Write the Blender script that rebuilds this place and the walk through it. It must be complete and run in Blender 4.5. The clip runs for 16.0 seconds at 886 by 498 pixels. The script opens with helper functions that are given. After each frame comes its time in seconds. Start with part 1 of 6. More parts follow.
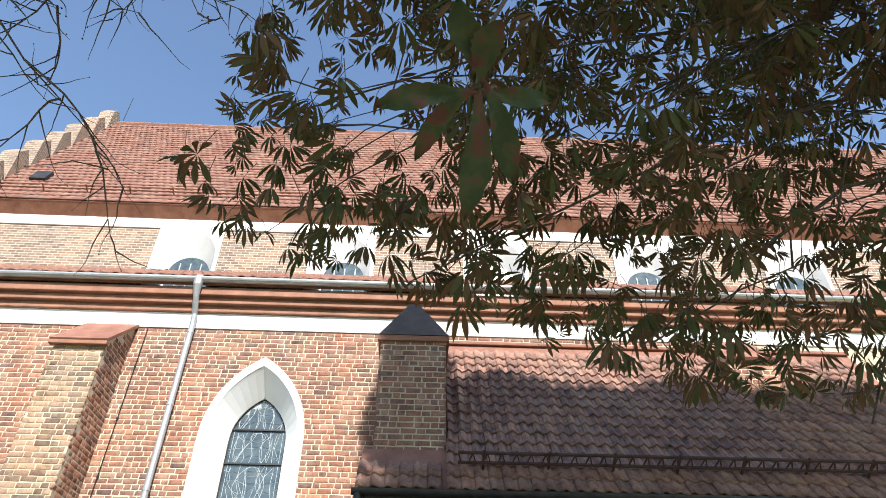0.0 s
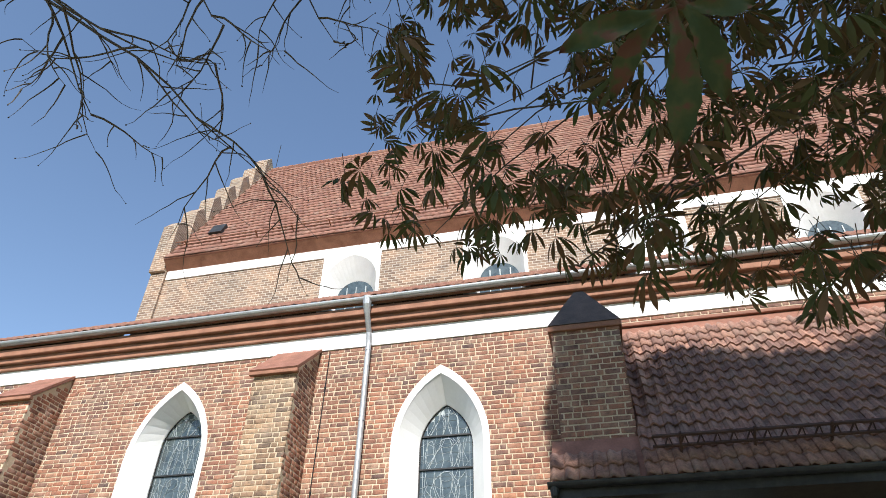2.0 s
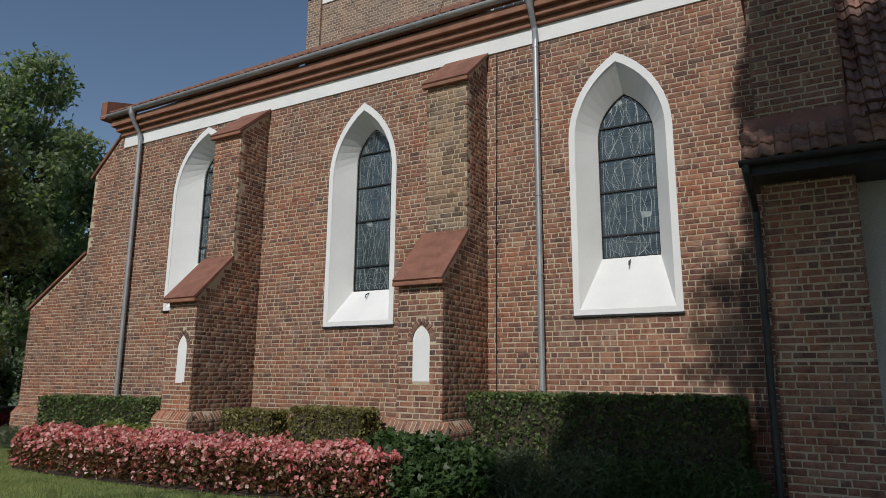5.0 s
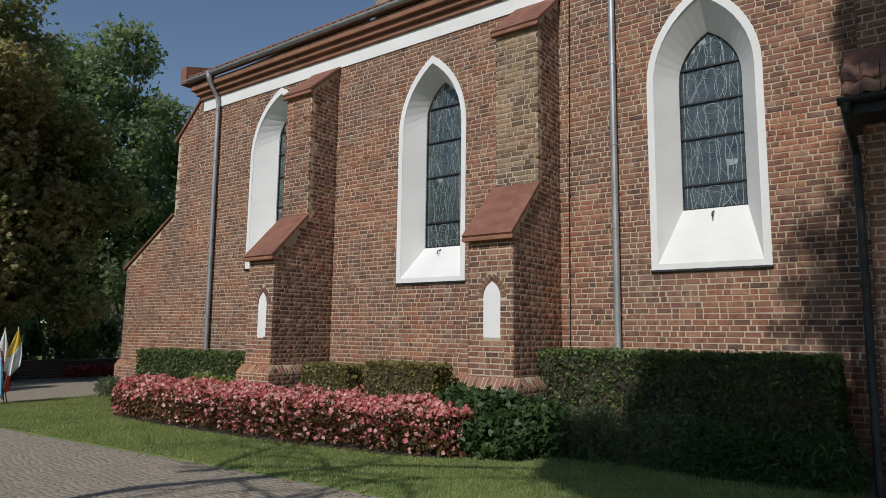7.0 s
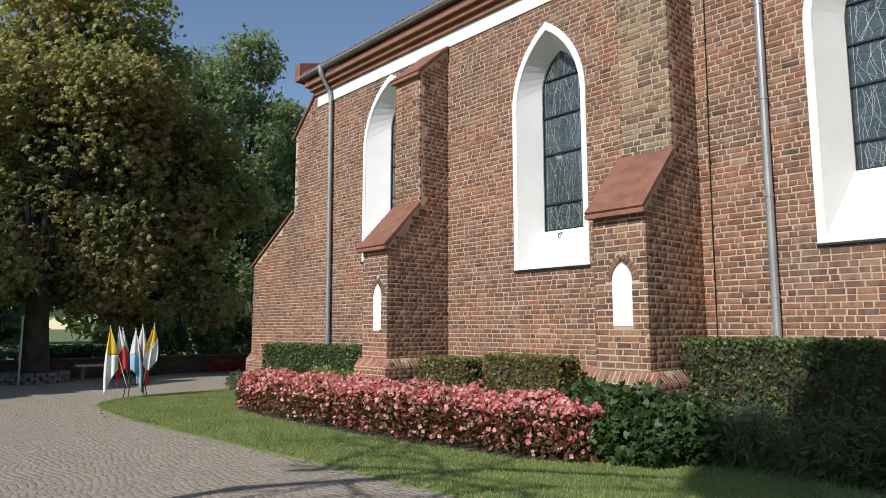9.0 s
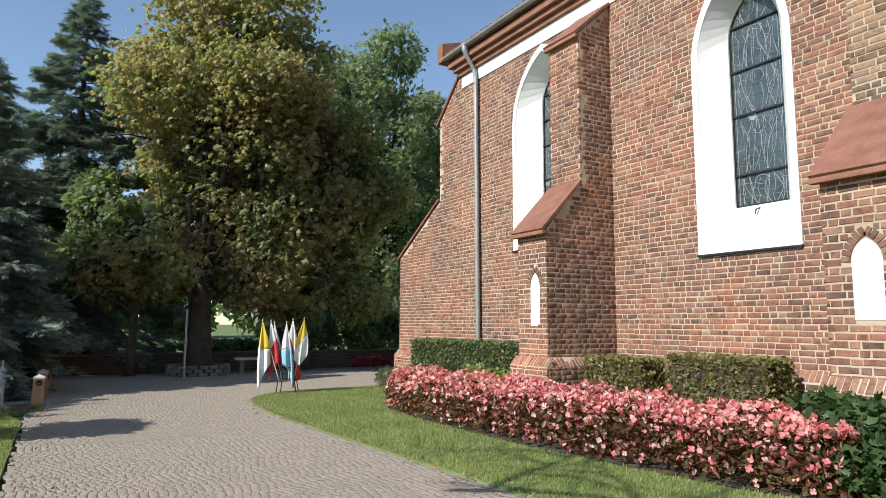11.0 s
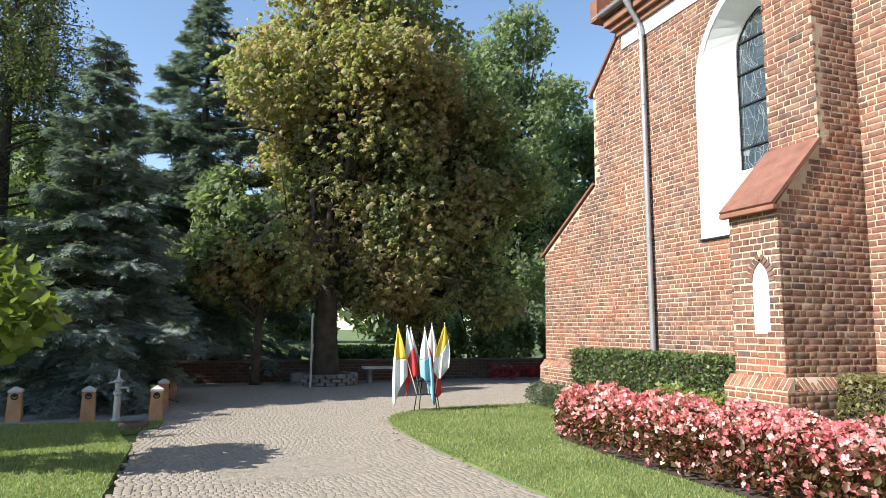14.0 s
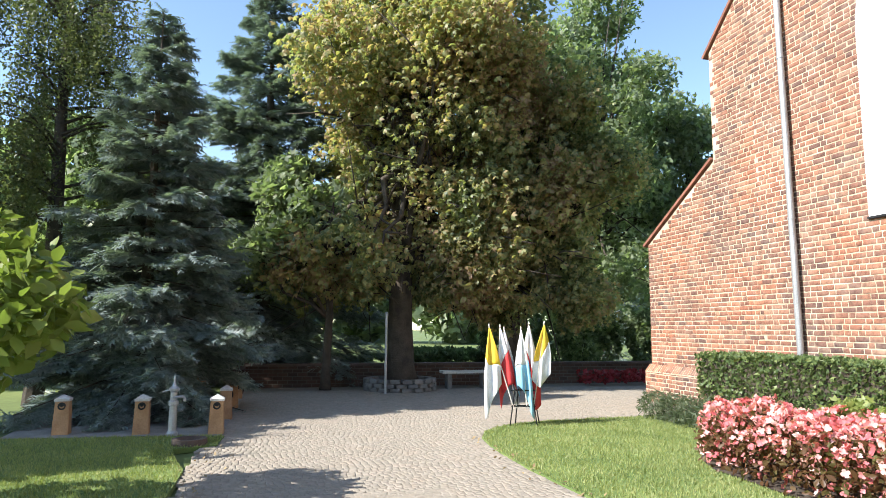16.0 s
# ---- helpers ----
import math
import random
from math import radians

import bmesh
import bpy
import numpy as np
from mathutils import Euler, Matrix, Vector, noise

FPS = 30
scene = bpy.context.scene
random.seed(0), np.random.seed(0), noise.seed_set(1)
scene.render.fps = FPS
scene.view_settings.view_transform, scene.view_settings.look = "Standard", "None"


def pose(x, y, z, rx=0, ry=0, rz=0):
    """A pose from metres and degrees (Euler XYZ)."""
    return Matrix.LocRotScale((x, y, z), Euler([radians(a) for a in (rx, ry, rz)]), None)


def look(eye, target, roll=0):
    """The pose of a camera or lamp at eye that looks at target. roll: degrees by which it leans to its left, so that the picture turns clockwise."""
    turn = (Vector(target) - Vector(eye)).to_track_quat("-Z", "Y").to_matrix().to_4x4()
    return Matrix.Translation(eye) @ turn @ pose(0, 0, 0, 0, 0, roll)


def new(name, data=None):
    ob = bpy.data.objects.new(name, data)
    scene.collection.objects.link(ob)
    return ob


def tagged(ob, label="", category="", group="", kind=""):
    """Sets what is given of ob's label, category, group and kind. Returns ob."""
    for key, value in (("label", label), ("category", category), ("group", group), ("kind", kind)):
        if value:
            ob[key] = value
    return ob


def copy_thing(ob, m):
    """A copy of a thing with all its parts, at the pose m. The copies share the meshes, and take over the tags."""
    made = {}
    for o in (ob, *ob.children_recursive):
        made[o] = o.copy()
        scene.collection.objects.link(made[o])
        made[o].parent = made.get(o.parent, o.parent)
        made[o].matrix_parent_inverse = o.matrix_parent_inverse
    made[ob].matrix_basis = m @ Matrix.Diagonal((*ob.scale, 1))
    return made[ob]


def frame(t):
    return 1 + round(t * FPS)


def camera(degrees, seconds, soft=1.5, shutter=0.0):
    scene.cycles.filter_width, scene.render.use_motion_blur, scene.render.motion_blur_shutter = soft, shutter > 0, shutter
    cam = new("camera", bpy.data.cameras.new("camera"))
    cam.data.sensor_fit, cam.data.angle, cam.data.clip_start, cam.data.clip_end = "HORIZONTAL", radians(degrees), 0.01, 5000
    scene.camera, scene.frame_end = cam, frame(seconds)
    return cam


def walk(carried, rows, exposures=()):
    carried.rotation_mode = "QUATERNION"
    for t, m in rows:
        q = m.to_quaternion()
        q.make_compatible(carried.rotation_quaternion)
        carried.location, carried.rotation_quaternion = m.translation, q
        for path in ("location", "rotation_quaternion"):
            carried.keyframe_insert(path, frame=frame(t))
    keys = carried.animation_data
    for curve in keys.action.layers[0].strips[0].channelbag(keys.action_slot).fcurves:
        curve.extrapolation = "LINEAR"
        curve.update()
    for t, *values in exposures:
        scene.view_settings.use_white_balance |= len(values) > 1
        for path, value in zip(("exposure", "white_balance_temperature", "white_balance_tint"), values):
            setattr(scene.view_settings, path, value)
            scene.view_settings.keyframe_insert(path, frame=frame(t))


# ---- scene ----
cam = camera(68.3, 16.0, soft=0.85)
# how the clip's own exposure drifts
EXPOSURES = [(0, 1.12), (1.5, 0.9), (2.7, 0.42), (3.5, -0.18), (5.0, -0.74), (7.5, -0.54), (9.0, -0.06), (10.2, 0.22), (12.5, 0.66), (14.5, 0.99), (16.0, 1.26)]
PATH = [
    (0, (3.756, -10.93, 1.701), (3.814, -9.349, 2.923), 0.6),
    (0.5, (3.723, -10.907, 1.697), (3.637, -9.328, 2.922), 0.7),
    (1, (3.69, -10.887, 1.7), (3.489, -9.319, 2.924), 0.8),
    (1.5, (3.668, -10.867, 1.691), (3.357, -9.314, 2.912), 0.9),
    (2, (3.647, -10.857, 1.685), (3.257, -9.316, 2.9), 1.0),
    (2.5, (3.597, -10.849, 1.684), (3.112, -9.285, 2.832), 1.1),
    (3, (3.538, -10.862, 1.69), (2.936, -9.248, 2.706), 0.9),
    (3.5, (3.53, -10.869, 1.703), (2.809, -9.218, 2.572), 0.7),
    (4, (3.529, -10.867, 1.715), (2.709, -9.193, 2.44), 0.6),
    (4.5, (3.522, -10.848, 1.715), (2.61, -9.157, 2.272), 0.5),
    (5, (3.538, -10.866, 1.72), (2.574, -9.158, 2.111), 0.5),
    (5.2, (3.543, -10.848, 1.715), (2.561, -9.137, 2.04), 0.5),
    (7.3, (3.56, -10.551, 1.722), (2.349, -8.98, 1.978), 0.3),
    (7.5, (3.547, -10.493, 1.72), (2.311, -8.941, 1.973), 0.0),
    (8, (3.44, -10.276, 1.686), (2.122, -8.791, 1.926), 0.1),
    (8.5, (3.241, -10.017, 1.67), (1.841, -8.61, 1.913), 0.1),
    (9, (3.038, -9.824, 1.656), (1.58, -8.477, 1.896), -0.0),
    (9.5, (2.809, -9.631, 1.647), (1.275, -8.37, 1.882), -0.2),
    (10, (2.509, -9.45, 1.604), (0.895, -8.295, 1.852), 0.5),
    (10.2, (2.349, -9.387, 1.604), (0.697, -8.286, 1.845), 0.5),
    (12.3, (0.59, -9.076, 1.644), (-1.191, -8.198, 1.884), 0.5),
    (12.5, (0.392, -9.055, 1.639), (-1.419, -8.243, 1.88), 0.7),
    (13, (-0.067, -9.032, 1.623), (-1.9, -8.267, 1.864), 0.4),
    (13.5, (-0.524, -8.979, 1.619), (-2.361, -8.229, 1.866), 0.5),
    (14, (-0.96, -8.878, 1.623), (-2.818, -8.179, 1.867), 0.5),
    (14.5, (-1.422, -8.845, 1.603), (-3.296, -8.193, 1.852), 0.4),
    (15, (-1.939, -8.837, 1.555), (-3.832, -8.243, 1.806), 0.3),
    (15.5, (-2.42, -8.818, 1.574), (-4.323, -8.256, 1.825), 0.5),
    (16, (-2.923, -8.768, 1.611), (-4.84, -8.253, 1.855), 0.4),
]
walk(cam, [(t, look(eye, target, roll)) for t, eye, target, roll in PATH], EXPOSURES)

# ---- light ----
SUN_EL, SUN_TRAVEL = radians(39), Vector((-0.16, 1.0, 0)).normalized()
world = bpy.data.worlds.new("sky")
scene.world = world
world.use_nodes = True
sky = world.node_tree.nodes.new("ShaderNodeTexSky")
sky.sky_type, sky.sun_disc = "NISHITA", False
sky.sun_elevation = SUN_EL
sky.sun_rotation = math.atan2(-SUN_TRAVEL.x, -SUN_TRAVEL.y)
sky.air_density, sky.dust_density, sky.ozone_density = 1.0, 0.15, 1.4
backing = world.node_tree.nodes["Background"]
backing.inputs["Strength"].default_value = 0.13
world.node_tree.links.new(sky.outputs[0], backing.inputs["Color"])
sun_data = bpy.data.lights.new("sun", "SUN")
sun_data.energy, sun_data.angle, sun_data.color = 4.5, radians(0.55), (1.0, 0.965, 0.91)
sun = new("sun", sun_data)
sun_way = SUN_TRAVEL * math.cos(SUN_EL) + Vector((0, 0, -math.sin(SUN_EL)))
sun.matrix_world = look((0, -30, 30), Vector((0, -30, 30)) + sun_way)

# ---- mesh helpers ----
rng = np.random.default_rng(7)


def link_mesh(name, me, material, parent=None, label=""):
    ob = new(name, me)
    if material is not None and not me.materials:
        me.materials.append(material)
    if parent is not None:
        ob.parent = parent
    return tagged(ob, label)


def part(name, bm, material, parent=None, label="", smooth=False):
    """One bmesh as one mesh object, under parent if there is one."""
    me = bpy.data.meshes.new(name)
    bmesh.ops.recalc_face_normals(bm, faces=bm.faces)
    bm.to_mesh(me)
    bm.free()
    if smooth:
        me.polygons.foreach_set("use_smooth", [True] * len(me.polygons))
    return link_mesh(name, me, material, parent, label)


def raw(name, verts, faces, material, parent=None, label="", smooth=False):
    me = bpy.data.meshes.new(name)
    if isinstance(faces, np.ndarray):
        faces = [faces]
    if len(faces) and isinstance(faces[0], np.ndarray):
        verts = np.asarray(verts, np.float32)
        me.vertices.add(len(verts))
        me.vertices.foreach_set("co", verts.ravel())
        me.loops.add(sum(f.size for f in faces))
        me.loops.foreach_set("vertex_index", np.concatenate([f.ravel() for f in faces]).astype(np.int32))
        counts = np.concatenate([np.full(len(f), f.shape[1], np.int32) for f in faces])
        me.polygons.add(len(counts))
        me.polygons.foreach_set("loop_start", np.r_[0, np.cumsum(counts)[:-1]].astype(np.int32))
        me.update(calc_edges=True)
    else:
        me.from_pydata(np.asarray(verts).tolist(), [], faces)
    if smooth:
        me.polygons.foreach_set("use_smooth", [True] * len(me.polygons))
    return link_mesh(name, me, material, parent, label)


def thing(name, label, category, place=(0, 0, 0), group="", kind=""):
    ob = new(name)
    ob.location = place
    ob.empty_display_size = 0.2
    return tagged(ob, label, category, group, kind)


def add_box(bm, x0, x1, y0, y1, z0, z1, bevel=0.0):
    vs = [bm.verts.new(p) for p in ((x0, y0, z0), (x1, y0, z0), (x1, y1, z0), (x0, y1, z0), (x0, y0, z1), (x1, y0, z1), (x1, y1, z1), (x0, y1, z1))]
    fs = [bm.faces.new([vs[i] for i in q]) for q in ((0, 3, 2, 1), (4, 5, 6, 7), (0, 1, 5, 4), (1, 2, 6, 5), (2, 3, 7, 6), (3, 0, 4, 7))]
    if bevel:
        es = list({e for f in fs for e in f.edges})
        bmesh.ops.bevel(bm, geom=es, offset=bevel, segments=2, affect="EDGES", profile=0.6)
    return bm


def box(*a, bevel=0.0):
    return add_box(bmesh.new(), *a, bevel=bevel)


def prism(points, axis, a, b, bm=None):
    """A closed outline in the plane across axis, pushed from a to b."""
    bm = bm or bmesh.new()
    n = "xyz".index(axis)

    def at(p, v):
        p = list(p)
        p.insert(n, v)
        return p
    lo, hi = [bm.verts.new(at(p, a)) for p in points], [bm.verts.new(at(p, b)) for p in points]
    bm.faces.new(lo), bm.faces.new(hi[::-1])
    for i in range(len(points)):
        j = (i + 1) % len(points)
        bm.faces.new((lo[i], hi[i], hi[j], lo[j]))
    return bm


def tube(bm, path, radii, sides=8, cap=True):
    """A round tube along points, with a radius at each."""
    path = [Vector(p) for p in path]
    if not hasattr(radii, "__len__"):
        radii = [radii] * len(path)
    radii = [float(r) for r in radii]
    rings = []
    side = None
    for i, p in enumerate(path):
        way = (path[min(i + 1, len(path) - 1)] - path[max(i - 1, 0)]).normalized()
        if side is None:
            side = way.orthogonal().normalized()
        side = (side - way * side.dot(way)).normalized()
        other = way.cross(side)
        rings.append([bm.verts.new(p + radii[i] * (math.cos(k * math.tau / sides) * side + math.sin(k * math.tau / sides) * other)) for k in range(sides)])
    for a, b in zip(rings, rings[1:]):
        for k in range(sides):
            bm.faces.new((a[k], a[(k + 1) % sides], b[(k + 1) % sides], b[k]))
    if cap:
        bm.faces.new(rings[0][::-1]), bm.faces.new(rings[-1])
    return bm


def turned(bm, profile, sides=16, centre=(0, 0)):
    """A body of revolution about z from (radius, height) pairs."""
    rings = [[bm.verts.new((centre[0] + r * math.cos(k * math.tau / sides), centre[1] + r * math.sin(k * math.tau / sides), z)) for k in range(sides)] for r, z in profile]
    for a, b in zip(rings, rings[1:]):
        for k in range(sides):
            bm.faces.new((a[k], a[(k + 1) % sides], b[(k + 1) % sides], b[k]))
    bm.faces.new(rings[0][::-1]), bm.faces.new(rings[-1])
    return bm


# ---- materials ----
def material(name, rough=0.8, metal=0.0, spec=None):
    m = bpy.data.materials.new(name)
    m.use_nodes = True
    b = m.node_tree.nodes["Principled BSDF"]
    b.inputs["Roughness"].default_value, b.inputs["Metallic"].default_value = rough, metal
    if spec is not None:
        b.inputs["Specular IOR Level"].default_value = spec
    return m, m.node_tree.nodes, m.node_tree.links, b


def ramp(nodes, stops):
    r = nodes.new("ShaderNodeValToRGB")
    els = r.color_ramp.elements
    while len(els) < len(stops):
        els.new(0.5)
    for e, (at, c) in zip(els, stops):
        e.position, e.color = at, (*c, 1)
    return r


def mix(nodes, links, kind, fac, a, b):
    m = nodes.new("ShaderNodeMix")
    m.data_type, m.blend_type = "RGBA", kind
    for sock, v in ((m.inputs[0], fac), (m.inputs[6], a), (m.inputs[7], b)):
        if isinstance(v, bpy.types.NodeSocket):
            links.new(v, sock)
        else:
            sock.default_value = v if not isinstance(v, tuple) else (*v, 1)
    return m.outputs[2]


def noise_of(nodes, links, scale, detail=4, rough=0.55, coord="Object", stretch=None):
    tc = nodes.new("ShaderNodeTexCoord") if coord != "Geo" else nodes.new("ShaderNodeNewGeometry")
    out = tc.outputs["Position"] if coord == "Geo" else tc.outputs[coord]
    if stretch:
        mp = nodes.new("ShaderNodeMapping")
        mp.inputs["Scale"].default_value = stretch
        links.new(out, mp.inputs["Vector"])
        out = mp.outputs[0]
    n = nodes.new("ShaderNodeTexNoise")
    n.inputs["Scale"].default_value, n.inputs["Detail"].default_value, n.inputs["Roughness"].default_value = scale, detail, rough
    links.new(out, n.inputs["Vector"])
    return n.outputs["Fac"]


def bumped(nodes, links, b, height, strength=0.3, distance=0.01):
    n = nodes.new("ShaderNodeBump")
    n.inputs["Strength"].default_value, n.inputs["Distance"].default_value = strength, distance
    links.new(height, n.inputs["Height"])
    links.new(n.outputs[0], b.inputs["Normal"])


def plain(name, c1, c2, rough=0.8, metal=0.0, scale=6, fine=60, bump=0.2, dist=0.01, spec=None, grain=0.18):
    """A surface with stains at one scale and grain at another."""
    m, nodes, links, b = material(name, rough, metal, spec)
    big, small = noise_of(nodes, links, scale, coord="Geo"), noise_of(nodes, links, fine, 3, coord="Geo")
    r = ramp(nodes, [(0.3, c1), (0.7, c2)])
    links.new(big, r.inputs[0])
    g = ramp(nodes, [(0.25, (1 - grain,) * 3), (0.75, (1 + grain * 0.55,) * 3)])
    links.new(small, g.inputs[0])
    links.new(mix(nodes, links, "MULTIPLY", 1.0, r.outputs[0], g.outputs[0]), b.inputs["Base Color"])
    bumped(nodes, links, b, small, bump, dist)
    return m


def brick_material(name, by_object, stops, zones=True, grain=1.0):
    """Bricks that differ one from another, with broad zones of older and newer work."""
    m, nodes, links, b = material(name, 0.85, 0, 0.3)
    if by_object:
        rnd = nodes.new("ShaderNodeObjectInfo").outputs["Random"]
    else:
        rnd = nodes.new("ShaderNodeNewGeometry").outputs["Random Per Island"]
    r = ramp(nodes, stops)
    r.color_ramp.interpolation = "LINEAR"
    links.new(rnd, r.inputs[0])
    colour = r.outputs[0]
    if zones:
        z = ramp(nodes, [(0.34, (0.74, 0.84, 0.95)), (0.5, (1, 1, 1)), (0.66, (1.25, 1.1, 1.0))])
        links.new(noise_of(nodes, links, 0.55, 3, coord="Geo"), z.inputs[0])
        colour = mix(nodes, links, "MULTIPLY", 1.0, colour, z.outputs[0])
    g = ramp(nodes, [(0.3, [1 - grain * c for c in (0.28, 0.28, 0.26)]), (0.55, (1, 1, 1)), (0.8, [1 + grain * c for c in (0.22, 0.18, 0.12)])])
    fine = noise_of(nodes, links, 38, 5, 0.65, coord="Geo")
    links.new(fine, g.inputs[0])
    colour = mix(nodes, links, "MULTIPLY", 1.0, colour, g.outputs[0])
    # chipped and sooty patches that run on from brick to brick
    chips = ramp(nodes, [(0.36, [1 - grain * c for c in (0.38, 0.36, 0.33)]), (0.5, (1, 1, 1)), (0.66, [1 + grain * c for c in (0.16, 0.14, 0.12)])])
    links.new(noise_of(nodes, links, 9, 4, 0.7, coord="Geo"), chips.inputs[0])
    colour = mix(nodes, links, "MULTIPLY", 1.0, colour, chips.outputs[0])
    # lime bloom and efflorescence
    bloom = ramp(nodes, [(0.48, (0, 0, 0)), (0.74, (0.45, 0.45, 0.45))])
    links.new(noise_of(nodes, links, 2.3, 6, 0.7, coord="Geo"), bloom.inputs[0])
    colour = mix(nodes, links, "MIX", bloom.outputs[0], colour, (0.40, 0.31, 0.245))
    links.new(colour, b.inputs["Base Color"])
    bumped(nodes, links, b, fine, 0.5 * grain, 0.006)
    return m


RED = [(0.0, (0.13, 0.078, 0.065)), (0.07, (0.175, 0.094, 0.073)), (0.25, (0.225, 0.107, 0.074)), (0.55, (0.265, 0.122, 0.080)), (0.85, (0.305, 0.148, 0.095)), (1.0, (0.34, 0.20, 0.135))]
YELLOW = [(0.0, (0.10, 0.075, 0.06)), (0.3, (0.19, 0.135, 0.095)), (0.6, (0.26, 0.185, 0.125)), (1.0, (0.31, 0.235, 0.16))]
M_BRICK = brick_material("old_red_brick", False, RED)
M_BRICK_ONE = brick_material("old_red_brick_single", True, RED)
M_YELLOW = brick_material("grey_yellow_brick", False, YELLOW)
M_MORTAR = plain("lime_mortar", (0.43, 0.34, 0.235), (0.59, 0.49, 0.36), 0.95, scale=1.5, fine=80, bump=0.4)
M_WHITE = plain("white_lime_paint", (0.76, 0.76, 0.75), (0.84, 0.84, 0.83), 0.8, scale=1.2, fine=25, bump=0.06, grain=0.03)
# the same white made greyer, with the shade of deep reveals in the colour
M_SHADEDWHITE = plain("shaded_white_plaster", (0.56, 0.56, 0.55), (0.66, 0.66, 0.65), 0.85, scale=1.5, fine=25, bump=0.1, grain=0.05)
M_GREYWALL = plain("pale_grey_render", (0.42, 0.43, 0.44), (0.52, 0.53, 0.54), 0.85, scale=1.2, fine=40)
M_CORNICE = plain("brown_brick_cornice", (0.22, 0.10, 0.06), (0.34, 0.16, 0.10), 0.8, scale=3, fine=30, bump=0.4)
M_ZINC = plain("zinc_sheet", (0.34, 0.35, 0.36), (0.46, 0.47, 0.48), 0.45, 0.45, scale=2, fine=40, bump=0.05)
M_DARKMETAL = plain("dark_weathered_metal", (0.03, 0.032, 0.035), (0.06, 0.06, 0.062), 0.5, 0.6, scale=6, fine=60)
M_TILE = brick_material("clay_roof_tile", False, [(0, (0.190, 0.088, 0.066)), (0.5, (0.230, 0.107, 0.079)), (1, (0.27, 0.13, 0.094))], zones=False, grain=0.6)
M_CAP = plain("red_clay_coping", (0.19, 0.08, 0.052), (0.30, 0.135, 0.092), 0.8, scale=4, fine=40, bump=0.4)
M_GLASS = plain("leaded_glass", (0.03, 0.045, 0.052), (0.085, 0.11, 0.115), 0.12, scale=5, fine=14, bump=0.15, spec=0.8)
M_LEAD = plain("dull_lead", (0.25, 0.28, 0.29), (0.36, 0.40, 0.41), 0.5, 0.2, scale=9, fine=50)
M_BAR = plain("black_iron", (0.015, 0.016, 0.018), (0.035, 0.035, 0.036), 0.55, 0.5, scale=9, fine=70)
M_BARK = plain("tree_bark", (0.045, 0.036, 0.028), (0.10, 0.08, 0.06), 0.95, scale=4, fine=25, bump=0.9, dist=0.03)
M_SOIL = plain("dark_soil", (0.045, 0.034, 0.025), (0.08, 0.062, 0.045), 0.95, scale=5, fine=40, bump=0.8)
M_STONE = plain("grey_field_stone", (0.12, 0.115, 0.105), (0.25, 0.24, 0.22), 0.9, scale=2.5, fine=30, bump=0.6)


def leaf_material(name, stops, shine=0.45, through_light=0.35, coord_scale=0.5, patch=0.5):
    """Leaves that differ one by one and by parts of the crown, and let some light through."""
    m, nodes, links, b = material(name, shine, 0, 0.35)
    rnd = nodes.new("ShaderNodeNewGeometry").outputs["Random Per Island"]
    big = noise_of(nodes, links, coord_scale, 3, coord="Geo")
    total = nodes.new("ShaderNodeMath")
    total.operation = "MULTIPLY_ADD"
    links.new(big, total.inputs[0])
    total.inputs[1].default_value = patch * 2
    sub = nodes.new("ShaderNodeMath")
    sub.operation = "MULTIPLY_ADD"
    links.new(rnd, sub.inputs[0])
    sub.inputs[1].default_value, sub.inputs[2].default_value = 1 - patch, -patch * 0.5
    links.new(sub.outputs[0], total.inputs[2])
    r = ramp(nodes, stops)
    links.new(total.outputs[0], r.inputs[0])
    links.new(r.outputs[0], b.inputs["Base Color"])
    t = nodes.new("ShaderNodeBsdfTranslucent")
    links.new(mix(nodes, links, "MULTIPLY", 1.0, r.outputs[0], (1.3, 1.5, 0.7)), t.inputs["Color"])
    ms = nodes.new("ShaderNodeMixShader")
    ms.inputs[0].default_value = through_light
    links.new(b.outputs[0], ms.inputs[1]), links.new(t.outputs[0], ms.inputs[2])
    links.new(ms.outputs[0], nodes["Material Output"].inputs["Surface"])
    return m


# overhead leaves: browning tones, darkened to include shade from the crown above
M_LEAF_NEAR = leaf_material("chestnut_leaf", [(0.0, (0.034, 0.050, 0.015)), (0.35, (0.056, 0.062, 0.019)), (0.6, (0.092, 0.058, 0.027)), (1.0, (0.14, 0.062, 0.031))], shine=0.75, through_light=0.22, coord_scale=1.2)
M_LEAF_BIG = leaf_material("turning_chestnut_leaf", [(0.2, (0.16, 0.19, 0.11)), (0.42, (0.27, 0.285, 0.15)), (0.55, (0.40, 0.36, 0.18)), (0.66, (0.42, 0.31, 0.18)), (0.8, (0.33, 0.215, 0.155))], through_light=0.5, coord_scale=0.45, patch=0.6)
M_LEAF_GREEN = leaf_material("green_leaf", [(0.2, (0.11, 0.145, 0.09)), (0.5, (0.20, 0.245, 0.15)), (0.8, (0.31, 0.35, 0.22))], through_light=0.48, coord_scale=0.3)
M_BIRCHLEAF = leaf_material("birch_leaf", [(0.2, (0.07, 0.09, 0.045)), (0.5, (0.13, 0.15, 0.07)), (0.8, (0.20, 0.21, 0.10))], coord_scale=0.4)
M_LEAF_LIGHT = leaf_material("light_green_leaf", [(0.0, (0.10, 0.145, 0.032)), (0.5, (0.18, 0.225, 0.06)), (1.0, (0.27, 0.30, 0.09))])
M_NEEDLE = leaf_material("blue_green_needles", [(0.0, (0.10, 0.125, 0.125)), (0.5, (0.195, 0.24, 0.235)), (1.0, (0.33, 0.37, 0.36))], through_light=0.25, coord_scale=0.6)
